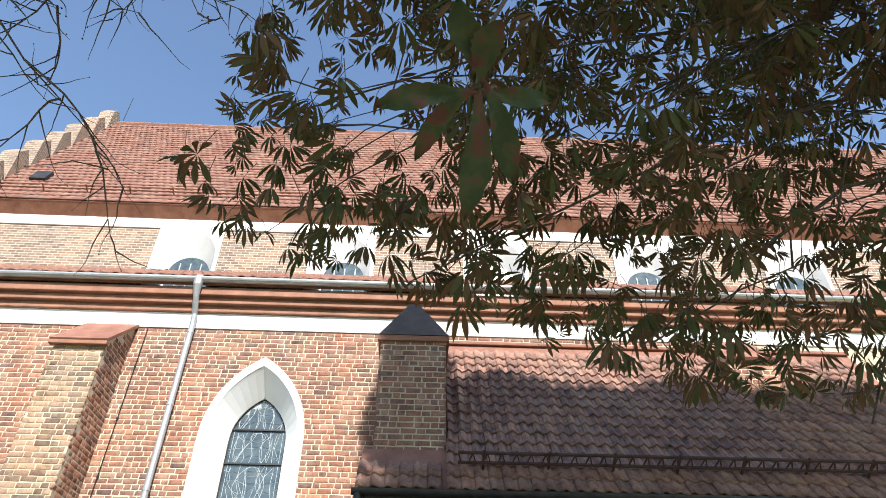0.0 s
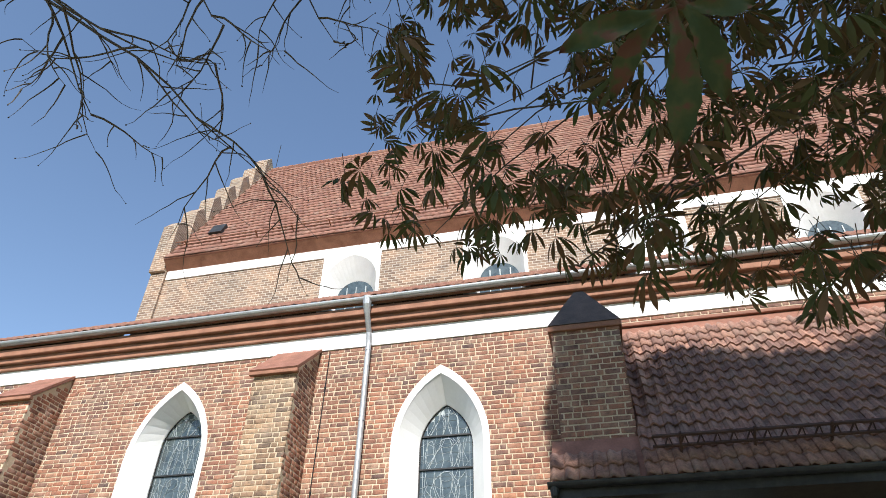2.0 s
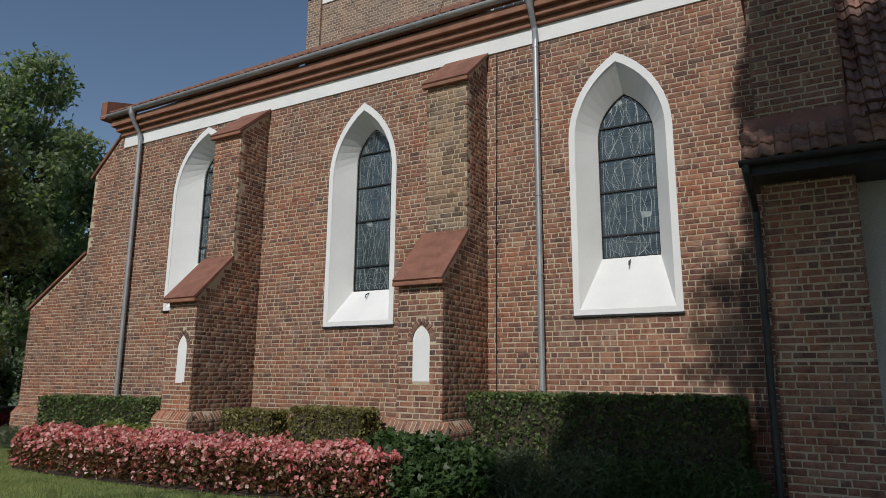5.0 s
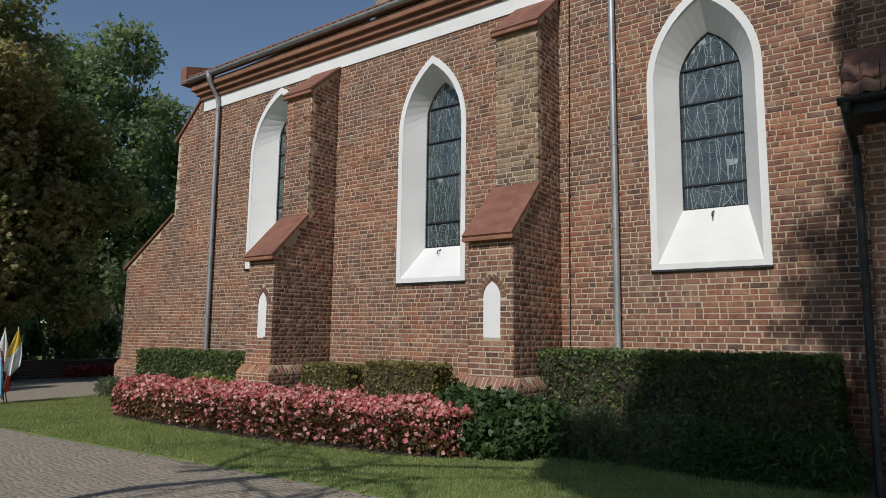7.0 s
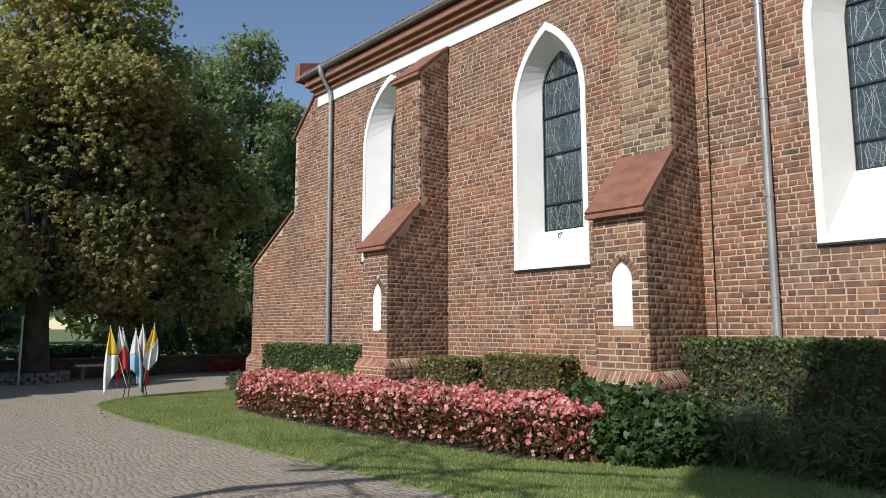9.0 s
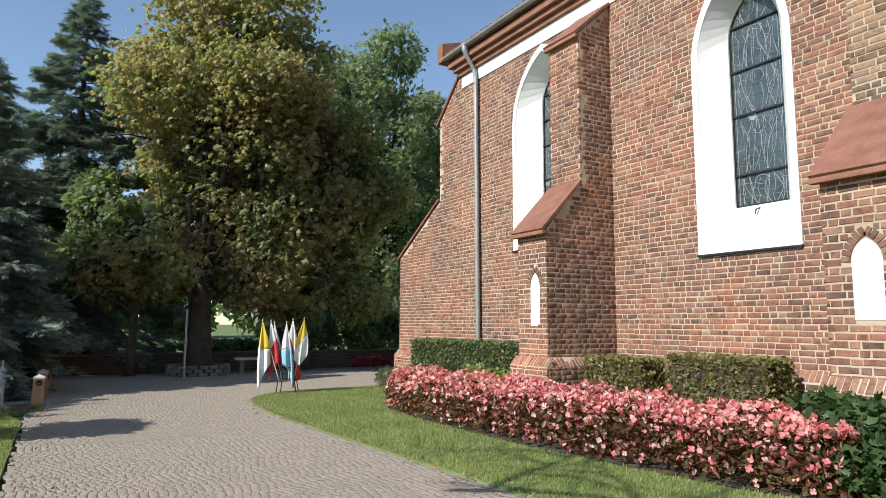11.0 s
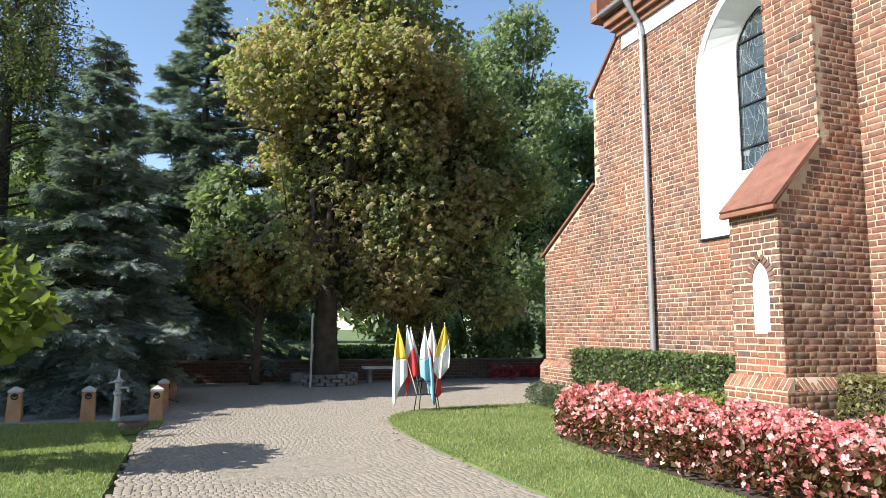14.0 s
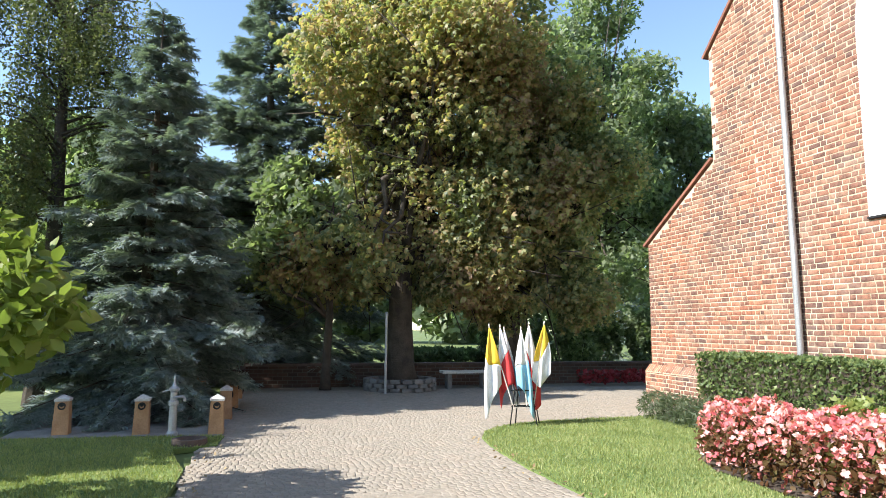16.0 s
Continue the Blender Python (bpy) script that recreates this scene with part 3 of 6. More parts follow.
# ---- buttresses ----
def buttress(x0, x1, niche, seed, yellow):
    y1, y2 = -1.69, -0.845
    b = thing("buttress", "stepped red brick buttress with a small white blind niche", "buttress", group="buttresses of the aisle", kind="structure")
    side = [(0.0, -0.05), (y1, -0.05), (y1, 3.34), (y2, 4.28), (y2, 7.24), (0.0, 8.0)]
    part("core", prism([(y if y == 0.0 else y + 0.003, z) for y, z in side], "x", x0 + 0.003, x1 - 0.003), M_MORTAR, b)
    nx0, nx1, nz0, nz1 = niche
    hole = arch(nx0, nx1, nz0, nz1 - 0.25, nz1)
    ring = arch(nx0 - 0.115, nx1 + 0.115, nz0, nz1 - 0.25, nz1 + 0.17)

    top_ring = [(x, z) for x, z in ring[1:-1]]
    front = cut_rows(cut_rows(brick_rows(x0, x1, 0.0, 3.34, seed), [hole], 0.0), [top_ring], 0.0)
    brick_parts(b, front, (0, y1, 0), M_BRICK_ONE)
    brickwork(b, brick_rows(x0, x1, 4.22, 7.22, seed + 1), (0, y2, 0), (1, 0, 0), (0, -1, 0), M_YELLOW if yellow else M_BRICK, seed=seed + 1)
    for x, nrm in ((x1, 1), (x0, -1)):
        rows_ = brick_rows(y1, 0.0, 0.0, 8.0, seed + 2, lambda p, q, a, c: inside(side, p + 0.02, c) and inside(side, (p + q) / 2, c))
        if nrm < 0:
            rows_ = [(-q, -p, a, c) for p, q, a, c in rows_]
        brickwork(b, rows_, (x - 0.0045 * nrm, 0, 0), (0, nrm, 0), (nrm, 0, 0), seed=seed + 2)
    # radial bricks over the niche
    pts = arch(nx0 - 0.06, nx1 + 0.06, nz0, nz1 - 0.25, nz1 + 0.09, 6)[1:-1]
    for (xa, za), (xb, zb) in zip(pts, pts[1:]):
        d = Vector((xb - xa, zb - za)).normalized() * 0.008
        o = Vector((-(zb - za), xb - xa)).normalized() * 0.05
        quad = [(xa + d.x + o.x, za + d.y + o.y), (xb - d.x + o.x, zb - d.y + o.y), (xb - d.x - o.x, zb - d.y - o.y), (xa + d.x - o.x, za + d.y - o.y)]
        part("brick", prism(quad, "y", y1 - 0.012, y1 + 0.05), M_BRICK_ONE, b)
    inner = arch(nx0, nx1, nz0, nz1 - 0.25, nz1)
    part("niche_panel", prism(inner, "y", y1 - 0.004, y1 + 0.05), M_WHITE, b, "white painted niche panel")
    # copings
    part("coping", coping("c", (y2 + 0.02, 4.30), (y1 - 0.10, 3.30), x0 - 0.05, x1 + 0.04, 0.055, False), M_CAP, b, "sloping red clay tile shoulder")
    part("coping_edge", box(x0 - 0.06, x1 + 0.05, y1 - 0.13, y1 - 0.02, 3.24, 3.31, bevel=0.015), M_CORNICE, b)
    part("top_coping", coping("c", (0.0, 8.03), (y2 - 0.08, 7.20), x0 - 0.06, x1 + 0.05, 0.06, False), M_CAP, b, "sloping red clay tile top")
    part("top_coping_edge", box(x0 - 0.07, x1 + 0.05, y2 - 0.10, y2, 7.15, 7.22, bevel=0.015), M_CORNICE, b)
    return b


buttress(-8.27, -7.42, (-7.885, -7.62, 1.60, 2.55), 11, False)
buttress(-2.49, -1.63, (-2.19, -1.87, 1.68, 2.57), 21, True)


# ---- plinth: a sloping course of headers on a brick base ----
def plinth(x0, x1, y, top, name="plinth"):
    p = thing(name, "low sloping brick plinth along the wall foot", "plinth", kind="structure")
    part("base", prism([(y, -0.05), (y - 0.13, -0.05), (y - 0.13, top - 0.16), (y, top)], "x", x0, x1), M_MORTAR, p)
    n = int((x1 - x0) / 0.078)
    rows_ = [(x0 + k * (x1 - x0) / n + 0.006, x0 + (k + 1) * (x1 - x0) / n - 0.006, 0.0, 0.20) for k in range(n)]
    brickwork(p, rows_, (0, y - 0.13, top - 0.16), (1, 0, 0), (0, -0.78, 0.63), V=(0, 0.63, 0.78), seed=31)
    brickwork(p, brick_rows(x0, x1, 0.0, top - 0.16, 33), (0, y - 0.13, 0), (1, 0, 0), (0, -1, 0), seed=34)


for a, b, y, top in ((-16.7, -8.28, 0, 0.84), (-8.36, -7.295, -1.69, 1.04), (-7.41, -2.5, 0, 1.0), (-2.58, -1.505, -1.69, 1.06), (-1.62, 3.1, 0, 1.0)):
    plinth(a, b, y, top)



def plinth_side(x, y, top):
    """The plinth's return along a buttress's east side, from its front at y to the wall."""
    p = thing("plinth", "sloping brick plinth along the side of a buttress", "plinth", kind="structure")
    part("base", prism([(x, -0.05), (x + 0.122, -0.05), (x + 0.122, top - 0.16), (x, top)], "y", y + 0.002, -0.14), M_MORTAR, p)
    length = -0.14 - y
    n = int(length / 0.078)
    brickwork(p, [(k * length / n + 0.006, (k + 1) * length / n - 0.006, 0.0, 0.20) for k in range(n)], (x + 0.122, y, top - 0.16), (0, 1, 0), (0.78, 0, 0.63), V=(-0.63, 0, 0.78), seed=35)
    brickwork(p, brick_rows(0.0, length, 0.0, top - 0.16, 36), (x + 0.122, y, 0), (0, 1, 0), (1, 0, 0), seed=37)
    brickwork(p, [r for r in brick_rows(0.0, 0.126, 0.0, top - 0.16, 38)], (x + 0.125, y - 0.13, 0), (0, 1, 0), (1, 0, 0), seed=39)


plinth_side(-7.42, -1.69, 1.04)
plinth_side(-1.63, -1.69, 1.06)

# ---- band, cornice, gutter, pipes ----
part_band = part("white_band", box(WALL_W, 30.0, -0.03, 0.05, BAND0, BAND1, bevel=0.006), M_WHITE)
tagged(part_band, "white painted band under the cornice", "band", kind="structure")
cornice = thing("cornice", "moulded brown brick cornice below the gutter", "cornice", kind="structure")
for k, (d, z0, z1) in enumerate(((0.10, 8.37, 8.50), (0.20, 8.50, 8.63), (0.30, 8.63, 8.80))):
    part("moulding", box(WALL_W - d, 30.0, -d, 0.3, z0 + 0.002, z1, bevel=0.02), M_CORNICE, cornice)
gutter = thing("gutter", "long grey zinc half-round eaves gutter", "gutter", kind="structure")
prof = [(-0.40 + 0.085 * math.cos(radians(a)), 8.93 + 0.085 * math.sin(radians(a))) for a in range(180, 361, 20)]
prof += [(p[0] * 0.0 + -0.40 + 0.075 * math.cos(radians(a)), 8.93 + 0.075 * math.sin(radians(a))) for p, a in zip(prof, range(360, 179, -20))]
part("trough", prism(prof, "x", -13.45, 30.0), M_ZINC, gutter)


def downpipe(x, top, bottom, lean=0.0):
    d = thing("downpipe", "round grey zinc downpipe with wall brackets", "downpipe", group="downpipes", kind="structure")
    part("hopper", tube(bmesh.new(), [(x, -0.40, top + 0.05), (x, -0.40, top - 0.12), (x + lean * 0.1, -0.34, top - 0.30), (x + lean * 0.3, -0.15, top - 0.62), (x + lean * 0.4, -0.115, top - 0.85)], [0.10, 0.085, 0.058, 0.055, 0.055], 12), M_ZINC, d, "swan-neck zinc outlet")
    part("pipe", tube(bmesh.new(), [(x + lean * 0.4, -0.115, top - 0.8), (x + lean, -0.115, bottom)], 0.055, 14), M_ZINC, d)
    z = top - 1.0
    while z > bottom + 0.3:
        f = 0.4 + 0.6 * (top - 0.8 - z) / (top - 0.8 - bottom)
        part("bracket", tube(bmesh.new(), [(x + lean * f, -0.115, z - 0.02), (x + lean * f, -0.115, z + 0.02)], 0.064, 14), M_ZINC, d)
        z -= 1.45
    return d


downpipe(-0.56, 8.9, 0.3)
downpipe(-12.2, 8.9, 0.3, 0.18)

cable = thing("lightning_cable", "thin dark lightning cable clipped to the brick wall", "cable")
part("wire", tube(bmesh.new(), [(-1.40, -0.03, 8.0), (-1.42, -0.022, 6.2), (-1.45, -0.026, 3.6), (-1.46, -0.022, 0.98)], 0.009, 6), M_BAR, cable)
for k in range(7):
    part("clip", box(-1.475 + 0.008 * k, -1.445 + 0.008 * k, -0.036, 0.0, 1.2 + 1.0 * k, 1.235 + 1.0 * k), M_BAR, cable)

# ---- aisle roof and nave ----
NAVE_Y, NAVE_W, NAVE_EAVE, RIDGE_Y, RIDGE_Z = 6.0, -11.8, 15.7, 10.8, 25.4


def plain_tiles(u0, u1, v_len, step_u, step_v, seed=3, keep=None, stagger=0.5):
    """Rows of flat overlapping tiles as (u0, u1, v0, v1)."""
    r = random.Random(seed)
    out = []
    for j in range(int(v_len / step_v)):
        n = int((u1 - u0) / step_u)
        off = stagger * step_u * (j % 2)
        for i in range(n):
            a = u0 + off + i * step_u
            if keep is None or keep(a, j * step_v):
                out.append((a + 0.004, a + step_u - 0.004, j * step_v, j * step_v + step_v * 1.25 + r.uniform(-0.01, 0.01)))
    return out


def tile_arrays(rows, origin, U, V, N, seed, lift=0.05, wave=1.0):
    """Slightly domed tiles, each tilted so that its lower end lies on the row below."""
    g = np.random.default_rng(seed)
    origin, U, V, N = (np.array(q, float) for q in (origin, U, V, N))
    rows = np.array(rows).reshape(-1, 4)
    n = len(rows)
    prof = [(0.0, 0.0), (0.22, 0.045), (0.5, 0.02), (0.72, -0.02), (1.0, 0.0)]
    verts = np.zeros((n, 15, 3))
    j = g.uniform(-0.006, 0.006, n)
    for k, (s, h) in enumerate(prof):
        h *= wave
        u = rows[:, 0] + s * (rows[:, 1] - rows[:, 0])
        verts[:, k] = origin + u[:, None] * U + rows[:, 2][:, None] * V + (lift + h + j)[:, None] * N
        verts[:, 5 + k] = origin + u[:, None] * U + rows[:, 3][:, None] * V + (0.012 + h + j)[:, None] * N
        verts[:, 10 + k] = origin + u[:, None] * U + rows[:, 2][:, None] * V + (lift + h + j - 0.03)[:, None] * N
    f = np.array([(k, k + 1, 6 + k, 5 + k) for k in range(4)] + [(10 + k, 11 + k, k + 1, k) for k in range(4)])
    return verts.reshape(-1, 3), (f[None] + 15 * np.arange(n)[:, None, None]).reshape(-1, 4)


def roof_slab(name, pts, thick, mat, parent):
    bm = bmesh.new()
    f = bm.faces.new([bm.verts.new(p) for p in pts])
    f.normal_update()
    nrm = f.normal.copy()
    ret = bmesh.ops.extrude_face_region(bm, geom=[f])
    bmesh.ops.translate(bm, verts=[v for v in ret["geom"] if isinstance(v, bmesh.types.BMVert)], vec=-nrm * thick)
    return part(name, bm, mat, parent)


aisle_roof = thing("aisle_roof", "lean-to roof of red clay tiles over the aisle", "roof", kind="structure")
A0, A1 = (-0.38, 8.98), (NAVE_Y, 13.55)
run = math.hypot(A1[0] - A0[0], A1[1] - A0[1])
AV = np.array((0, (A1[0] - A0[0]) / run, (A1[1] - A0[1]) / run))
AN = np.array((0, -AV[2], AV[1]))
roof_slab("deck", [(WALL_W - 0.3, A0[0], A0[1] - 0.02), (30, A0[0], A0[1] - 0.02), (30, A1[0], A1[1] - 0.02), (WALL_W - 0.3, A1[0], A1[1] - 0.02)], 0.15, M_CAP, aisle_roof)
v, f = tile_arrays(plain_tiles(WALL_W - 0.3, 30, run, 0.22, 0.32), (0, A0[0], A0[1]), (1, 0, 0), AV, AN, 4, 0.05, 0.4)
tagged(raw("tiles", v, f, M_TILE, aisle_roof, "rows of weathered red tiles"), kind="stuff")
part("verge", prism([(A0[0] - 0.1, A0[1] - 0.15), (A0[0] - 0.1, A0[1] + 0.35), (0.45, A0[1] + 0.62), (0.45, A0[1] - 0.15)], "x", WALL_W - 0.55, WALL_W - 0.28), M_CORNICE, aisle_roof, "brick verge pedestal at the roof corner")
# end wall of the aisle under the lean-to
part("wall_west", prism([(0.0, -0.05), (0.0, 8.95), (NAVE_Y, 13.3), (NAVE_Y, -0.05)], "x", WALL_W, WALL_W + 0.8), M_MORTAR)
tagged(bpy.data.objects["wall_west"], "red brick end wall of the aisle", "wall", kind="structure")


def far_brick(name, c1, c2, mortar):
    m, nodes, links, b = material(name, 0.88, 0, 0.3)
    tc = nodes.new("ShaderNodeNewGeometry")
    sep, com = nodes.new("ShaderNodeSeparateXYZ"), nodes.new("ShaderNodeCombineXYZ")
    links.new(tc.outputs["Position"], sep.inputs[0])
    add = nodes.new("ShaderNodeMath")
    links.new(sep.outputs["X"], add.inputs[0]), links.new(sep.outputs["Y"], add.inputs[1])
    links.new(add.outputs[0], com.inputs[0]), links.new(sep.outputs["Z"], com.inputs[1])
    t = nodes.new("ShaderNodeTexBrick")
    t.offset, t.squash = 0.5, 1.0
    for k, val in (("Scale", 1.0), ("Brick Width", 0.26), ("Row Height", 0.1), ("Mortar Size", 0.011), ("Mortar Smooth", 0.3), ("Bias", -0.1)):
        t.inputs[k].default_value = val
    t.inputs["Color1"].default_value, t.inputs["Color2"].default_value, t.inputs["Mortar"].default_value = (*c1, 1), (*c2, 1), (*mortar, 1)
    links.new(com.outputs[0], t.inputs["Vector"])
    z = ramp(nodes, [(0.3, (0.75, 0.78, 0.82)), (0.5, (1, 1, 1)), (0.7, (1.18, 1.04, 0.95))])
    links.new(noise_of(nodes, links, 0.8, 5, 0.65, coord="Geo"), z.inputs[0])
    links.new(mix(nodes, links, "MULTIPLY", 1.0, t.outputs["Color"], z.outputs[0]), b.inputs["Base Color"])
    bumped(nodes, links, b, t.outputs["Fac"], 0.6, -0.01)
    return m


M_FARBRICK = far_brick("old_brown_brick", (0.17, 0.115, 0.085), (0.32, 0.225, 0.16), (0.46, 0.41, 0.34))
M_FARRED = far_brick("plain_red_brick", (0.30, 0.12, 0.075), (0.44, 0.19, 0.11), (0.48, 0.40, 0.32))

nave = thing("nave", "tall brick nave rising behind the aisle roof", "church nave", kind="structure")
CLER = []
for cx in (-3.82, 1.13, 6.08, 11.03, 15.98):
    CLER.append((cx - 0.93, cx + 0.93, 12.4))
cl_out = [arch(a, b, c, 14.15, 15.22, 9) for a, b, c in CLER]
bm = bmesh.new()
edges = []
for loop in [[(NAVE_W, 9.0), (30, 9.0), (30, NAVE_EAVE), (NAVE_W, NAVE_EAVE)]] + [list(reversed(p)) for p in cl_out]:
    vs = [bm.verts.new((x, NAVE_Y, z)) for x, z in loop]
    edges += [bm.edges.new((vs[i], vs[(i + 1) % len(vs)])) for i in range(len(vs))]
bmesh.ops.triangle_fill(bm, edges=edges, use_beauty=True)
part("wall", bm, M_FARBRICK, nave, "weathered brown brick wall")
part("wall_back", box(NAVE_W + 0.8, 30, NAVE_Y + 0.5, NAVE_Y + 0.9, 9.0, NAVE_EAVE), M_FARBRICK, nave)
part("white_band", box(NAVE_W + 0.65, 30, NAVE_Y - 0.05, NAVE_Y + 0.1, 15.25, 15.62), M_WHITE, nave, "white painted band")
part("cornice", prism([(NAVE_Y - 0.05, 15.62), (NAVE_Y - 0.36, 15.9), (NAVE_Y - 0.36, 16.0), (NAVE_Y + 0.3, 16.0), (NAVE_Y + 0.3, 15.62)], "x", NAVE_W + 0.62, 30), M_CORNICE, nave, "brown brick cornice")
for o in cl_out:
    xs = [x for x, _ in o]
    xm, h = (min(xs) + max(xs)) / 2, (max(xs) - min(xs)) / 2
    w = thing("window_clerestory", "white-framed clerestory window with a low arched pane", "window", kind="structure")
    sq = [(xm - h - 0.13, 12.35), (xm - h - 0.13, 15.26), (xm + h + 0.11, 15.26), (xm + h + 0.11, 12.35)]
    bm = bmesh.new()
    edges = []
    for loop in (sq, o):
        vs = [bm.verts.new((x, NAVE_Y - 0.04, z)) for x, z in loop]
        edges += [bm.edges.new((vs[i], vs[(i + 1) % len(vs)])) for i in range(len(vs))]
    bmesh.ops.triangle_fill(bm, edges=edges, use_beauty=True)
    part("surround", bm, M_WHITE, w, "white painted surround")
    pane = arch(xm - 0.60, xm + 0.72, 12.6, 13.75, 14.4, 9)
    part("reveal", loft([[(x, NAVE_Y - 0.04, z) for x, z in o], [(x, NAVE_Y + 0.42, z) for x, z in pane]]), M_SHADEDWHITE, w, "white splayed reveal")
    bm = bmesh.new()
    bm.faces.new([bm.verts.new((x, NAVE_Y + 0.41, z)) for x, z in pane])
    part("pane", bm, M_GLASS, w, "grey leaded pane")
    for x in (xm - 0.25, xm + 0.08, xm + 0.42):
        part("glazing_bar", box(x - 0.015, x + 0.015, NAVE_Y + 0.38, NAVE_Y + 0.405, 12.6, 14.15), M_LEAD, w)
# main roof
R0 = (NAVE_Y - 0.42, 15.98)
run = math.hypot(RIDGE_Y - R0[0], RIDGE_Z - R0[1])
RV = np.array((0, (RIDGE_Y - R0[0]) / run, (RIDGE_Z - R0[1]) / run))
RN = np.array((0, -RV[2], RV[1]))
nave_roof = thing("nave_roof", "steep main roof of weathered red-brown tiles", "roof", kind="structure")
roof_slab("deck", [(NAVE_W + 0.6, R0[0], R0[1] - 0.03), (30, R0[0], R0[1] - 0.03), (30, RIDGE_Y, RIDGE_Z - 0.03), (NAVE_W + 0.6, RIDGE_Y, RIDGE_Z - 0.03)], 0.15, M_CAP, nave_roof)
roof_slab("back_slope", [(30, 2 * RIDGE_Y - R0[0], R0[1] - 0.03), (NAVE_W + 0.6, 2 * RIDGE_Y - R0[0], R0[1] - 0.03), (NAVE_W + 0.6, RIDGE_Y, RIDGE_Z - 0.03), (30, RIDGE_Y, RIDGE_Z - 0.03)], 0.15, M_CAP, nave_roof)
v, f = tile_arrays(plain_tiles(NAVE_W + 0.6, 30, run, 0.24, 0.34, 5), (0, R0[0], R0[1]), (1, 0, 0), RV, RN, 6, 0.05, 0.22)
tagged(raw("tiles", v, f, M_TILE, nave_roof, "rows of weathered red-brown tiles"), kind="stuff")
bm = bmesh.new()
for k in range(103):
    x = NAVE_W + 0.7 + k * 0.4
    tube(bm, [(x, RIDGE_Y, RIDGE_Z + 0.02), (x + 0.42, RIDGE_Y, RIDGE_Z + 0.035)], [0.10, 0.12], 8)
part("ridge_tiles", bm, M_TILE, nave_roof, "half-round ridge tiles")
bm = bmesh.new()
g0 = np.array((0, R0[0], R0[1])) + RV * 0.75
tube(bm, [(NAVE_W + 0.8, *(g0 + RN * 0.28)[1:]), (30, *(g0 + RN * 0.28)[1:])], 0.02, 5)
tube(bm, [(NAVE_W + 0.8, *(g0 + RN * 0.16)[1:]), (30, *(g0 + RN * 0.16)[1:])], 0.02, 5)
for k in range(28):
    x = NAVE_W + 1.2 + k * 1.45
    tube(bm, [(x, *(g0 + RN * 0.02)[1:]), (x, *(g0 + RN * 0.32)[1:])], 0.025, 5)
part("snow_guard", bm, M_CORNICE, nave_roof, "reddish snow guard rail on brackets")
hatch = thing("roof_vent", "small grey metal roof hatch lying in the tiles", "roof vent", (0, 0, 0))
hp = np.array((-9.95, R0[0], R0[1])) + RV * 2.1
bm = prism([(-0.3, 0.02), (-0.3, 0.14), (0.3, 0.20), (0.3, 0.02)], "x", -0.28, 0.28)
bm.transform(Matrix.Translation(Vector(hp)) @ Matrix((Vector((1, 0, 0)), Vector(RV), Vector(RN))).transposed().to_4x4())
part("lid", bm, M_DARKMETAL, hatch)
# stepped gable
gable = thing("stepped_gable", "stepped brick gable with small pitched caps at the roof end", "gable", kind="structure")
part("wall", prism([(NAVE_Y - 0.1, 9.0), (NAVE_Y - 0.1, 16.3), (RIDGE_Y, 25.5), (2 * RIDGE_Y - NAVE_Y, 16.3), (2 * RIDGE_Y - NAVE_Y, 9.0)], "x", NAVE_W, NAVE_W + 0.62), M_FARBRICK, gable)
for side in (1, -1):
    for k in range(7):
        q = k / 6
        yc = NAVE_Y + 0.12 + q * (RIDGE_Y - NAVE_Y - 0.2)
        z1 = 18.2 + q * 8.05
        z0 = z1 - 2.6
        if side < 0 and k == 6:
            continue
        if side < 0:
            yc = 2 * RIDGE_Y - yc
        part("merlon", prism([(yc - 0.34, z0), (yc - 0.34, z1 - 0.45), (yc, z1), (yc + 0.34, z1 - 0.45), (yc + 0.34, z0)], "x", NAVE_W - 0.04, NAVE_W + 0.60), M_FARBRICK, gable, "pitched brick merlon")
rod = thing("lightning_rod", "thin iron lightning rod on the ridge", "lightning rod")
part("rod", tube(bmesh.new(), [(NAVE_W + 0.9, RIDGE_Y, RIDGE_Z), (NAVE_W + 0.9, RIDGE_Y, RIDGE_Z + 1.9)], 0.015, 6), M_BAR, rod)

# ---- annex with its pier ----
PAN = [(0, (0.20, 0.115, 0.095)), (0.5, (0.27, 0.15, 0.115)), (1, (0.34, 0.19, 0.14))]
M_PAN, M_PAN_ONE = brick_material("grey_red_pantile", False, PAN, zones=False), brick_material("grey_red_pantile_single", True, PAN, zones=False)
M_DARKCAP = plain("dark_weathered_tile", (0.075, 0.055, 0.045), (0.14, 0.095, 0.075), 0.85, scale=4, fine=40, bump=0.5)
PX0, PX1, PY = 3.12, 4.16, -1.75
pier = thing("pier", "shaded brick buttress pier with a tiled pyramid cap", "buttress", kind="structure")
part("core", box(PX0 + 0.003, PX1 - 0.003, PY + 0.003, 0.0, -0.05, 7.0), M_MORTAR, pier)
brick_parts(pier, brick_rows(PX0, PX1, 2.0, 7.0, 51), (0, PY, 0), M_BRICK_ONE)
brickwork(pier, brick_rows(PX0, PX1, 0.0, 1.98, 51), (0, PY, 0), (1, 0, 0), (0, -1, 0), seed=52)
rows_ = brick_rows(PY, 0.0, 0.0, 7.0, 53)
brickwork(pier, rows_, (PX1, 0, 0), (0, 1, 0), (1, 0, 0), seed=54)
brickwork(pier, [(-q, -p, a, b) for p, q, a, b in rows_], (PX0, 0, 0), (0, -1, 0), (-1, 0, 0), seed=55)
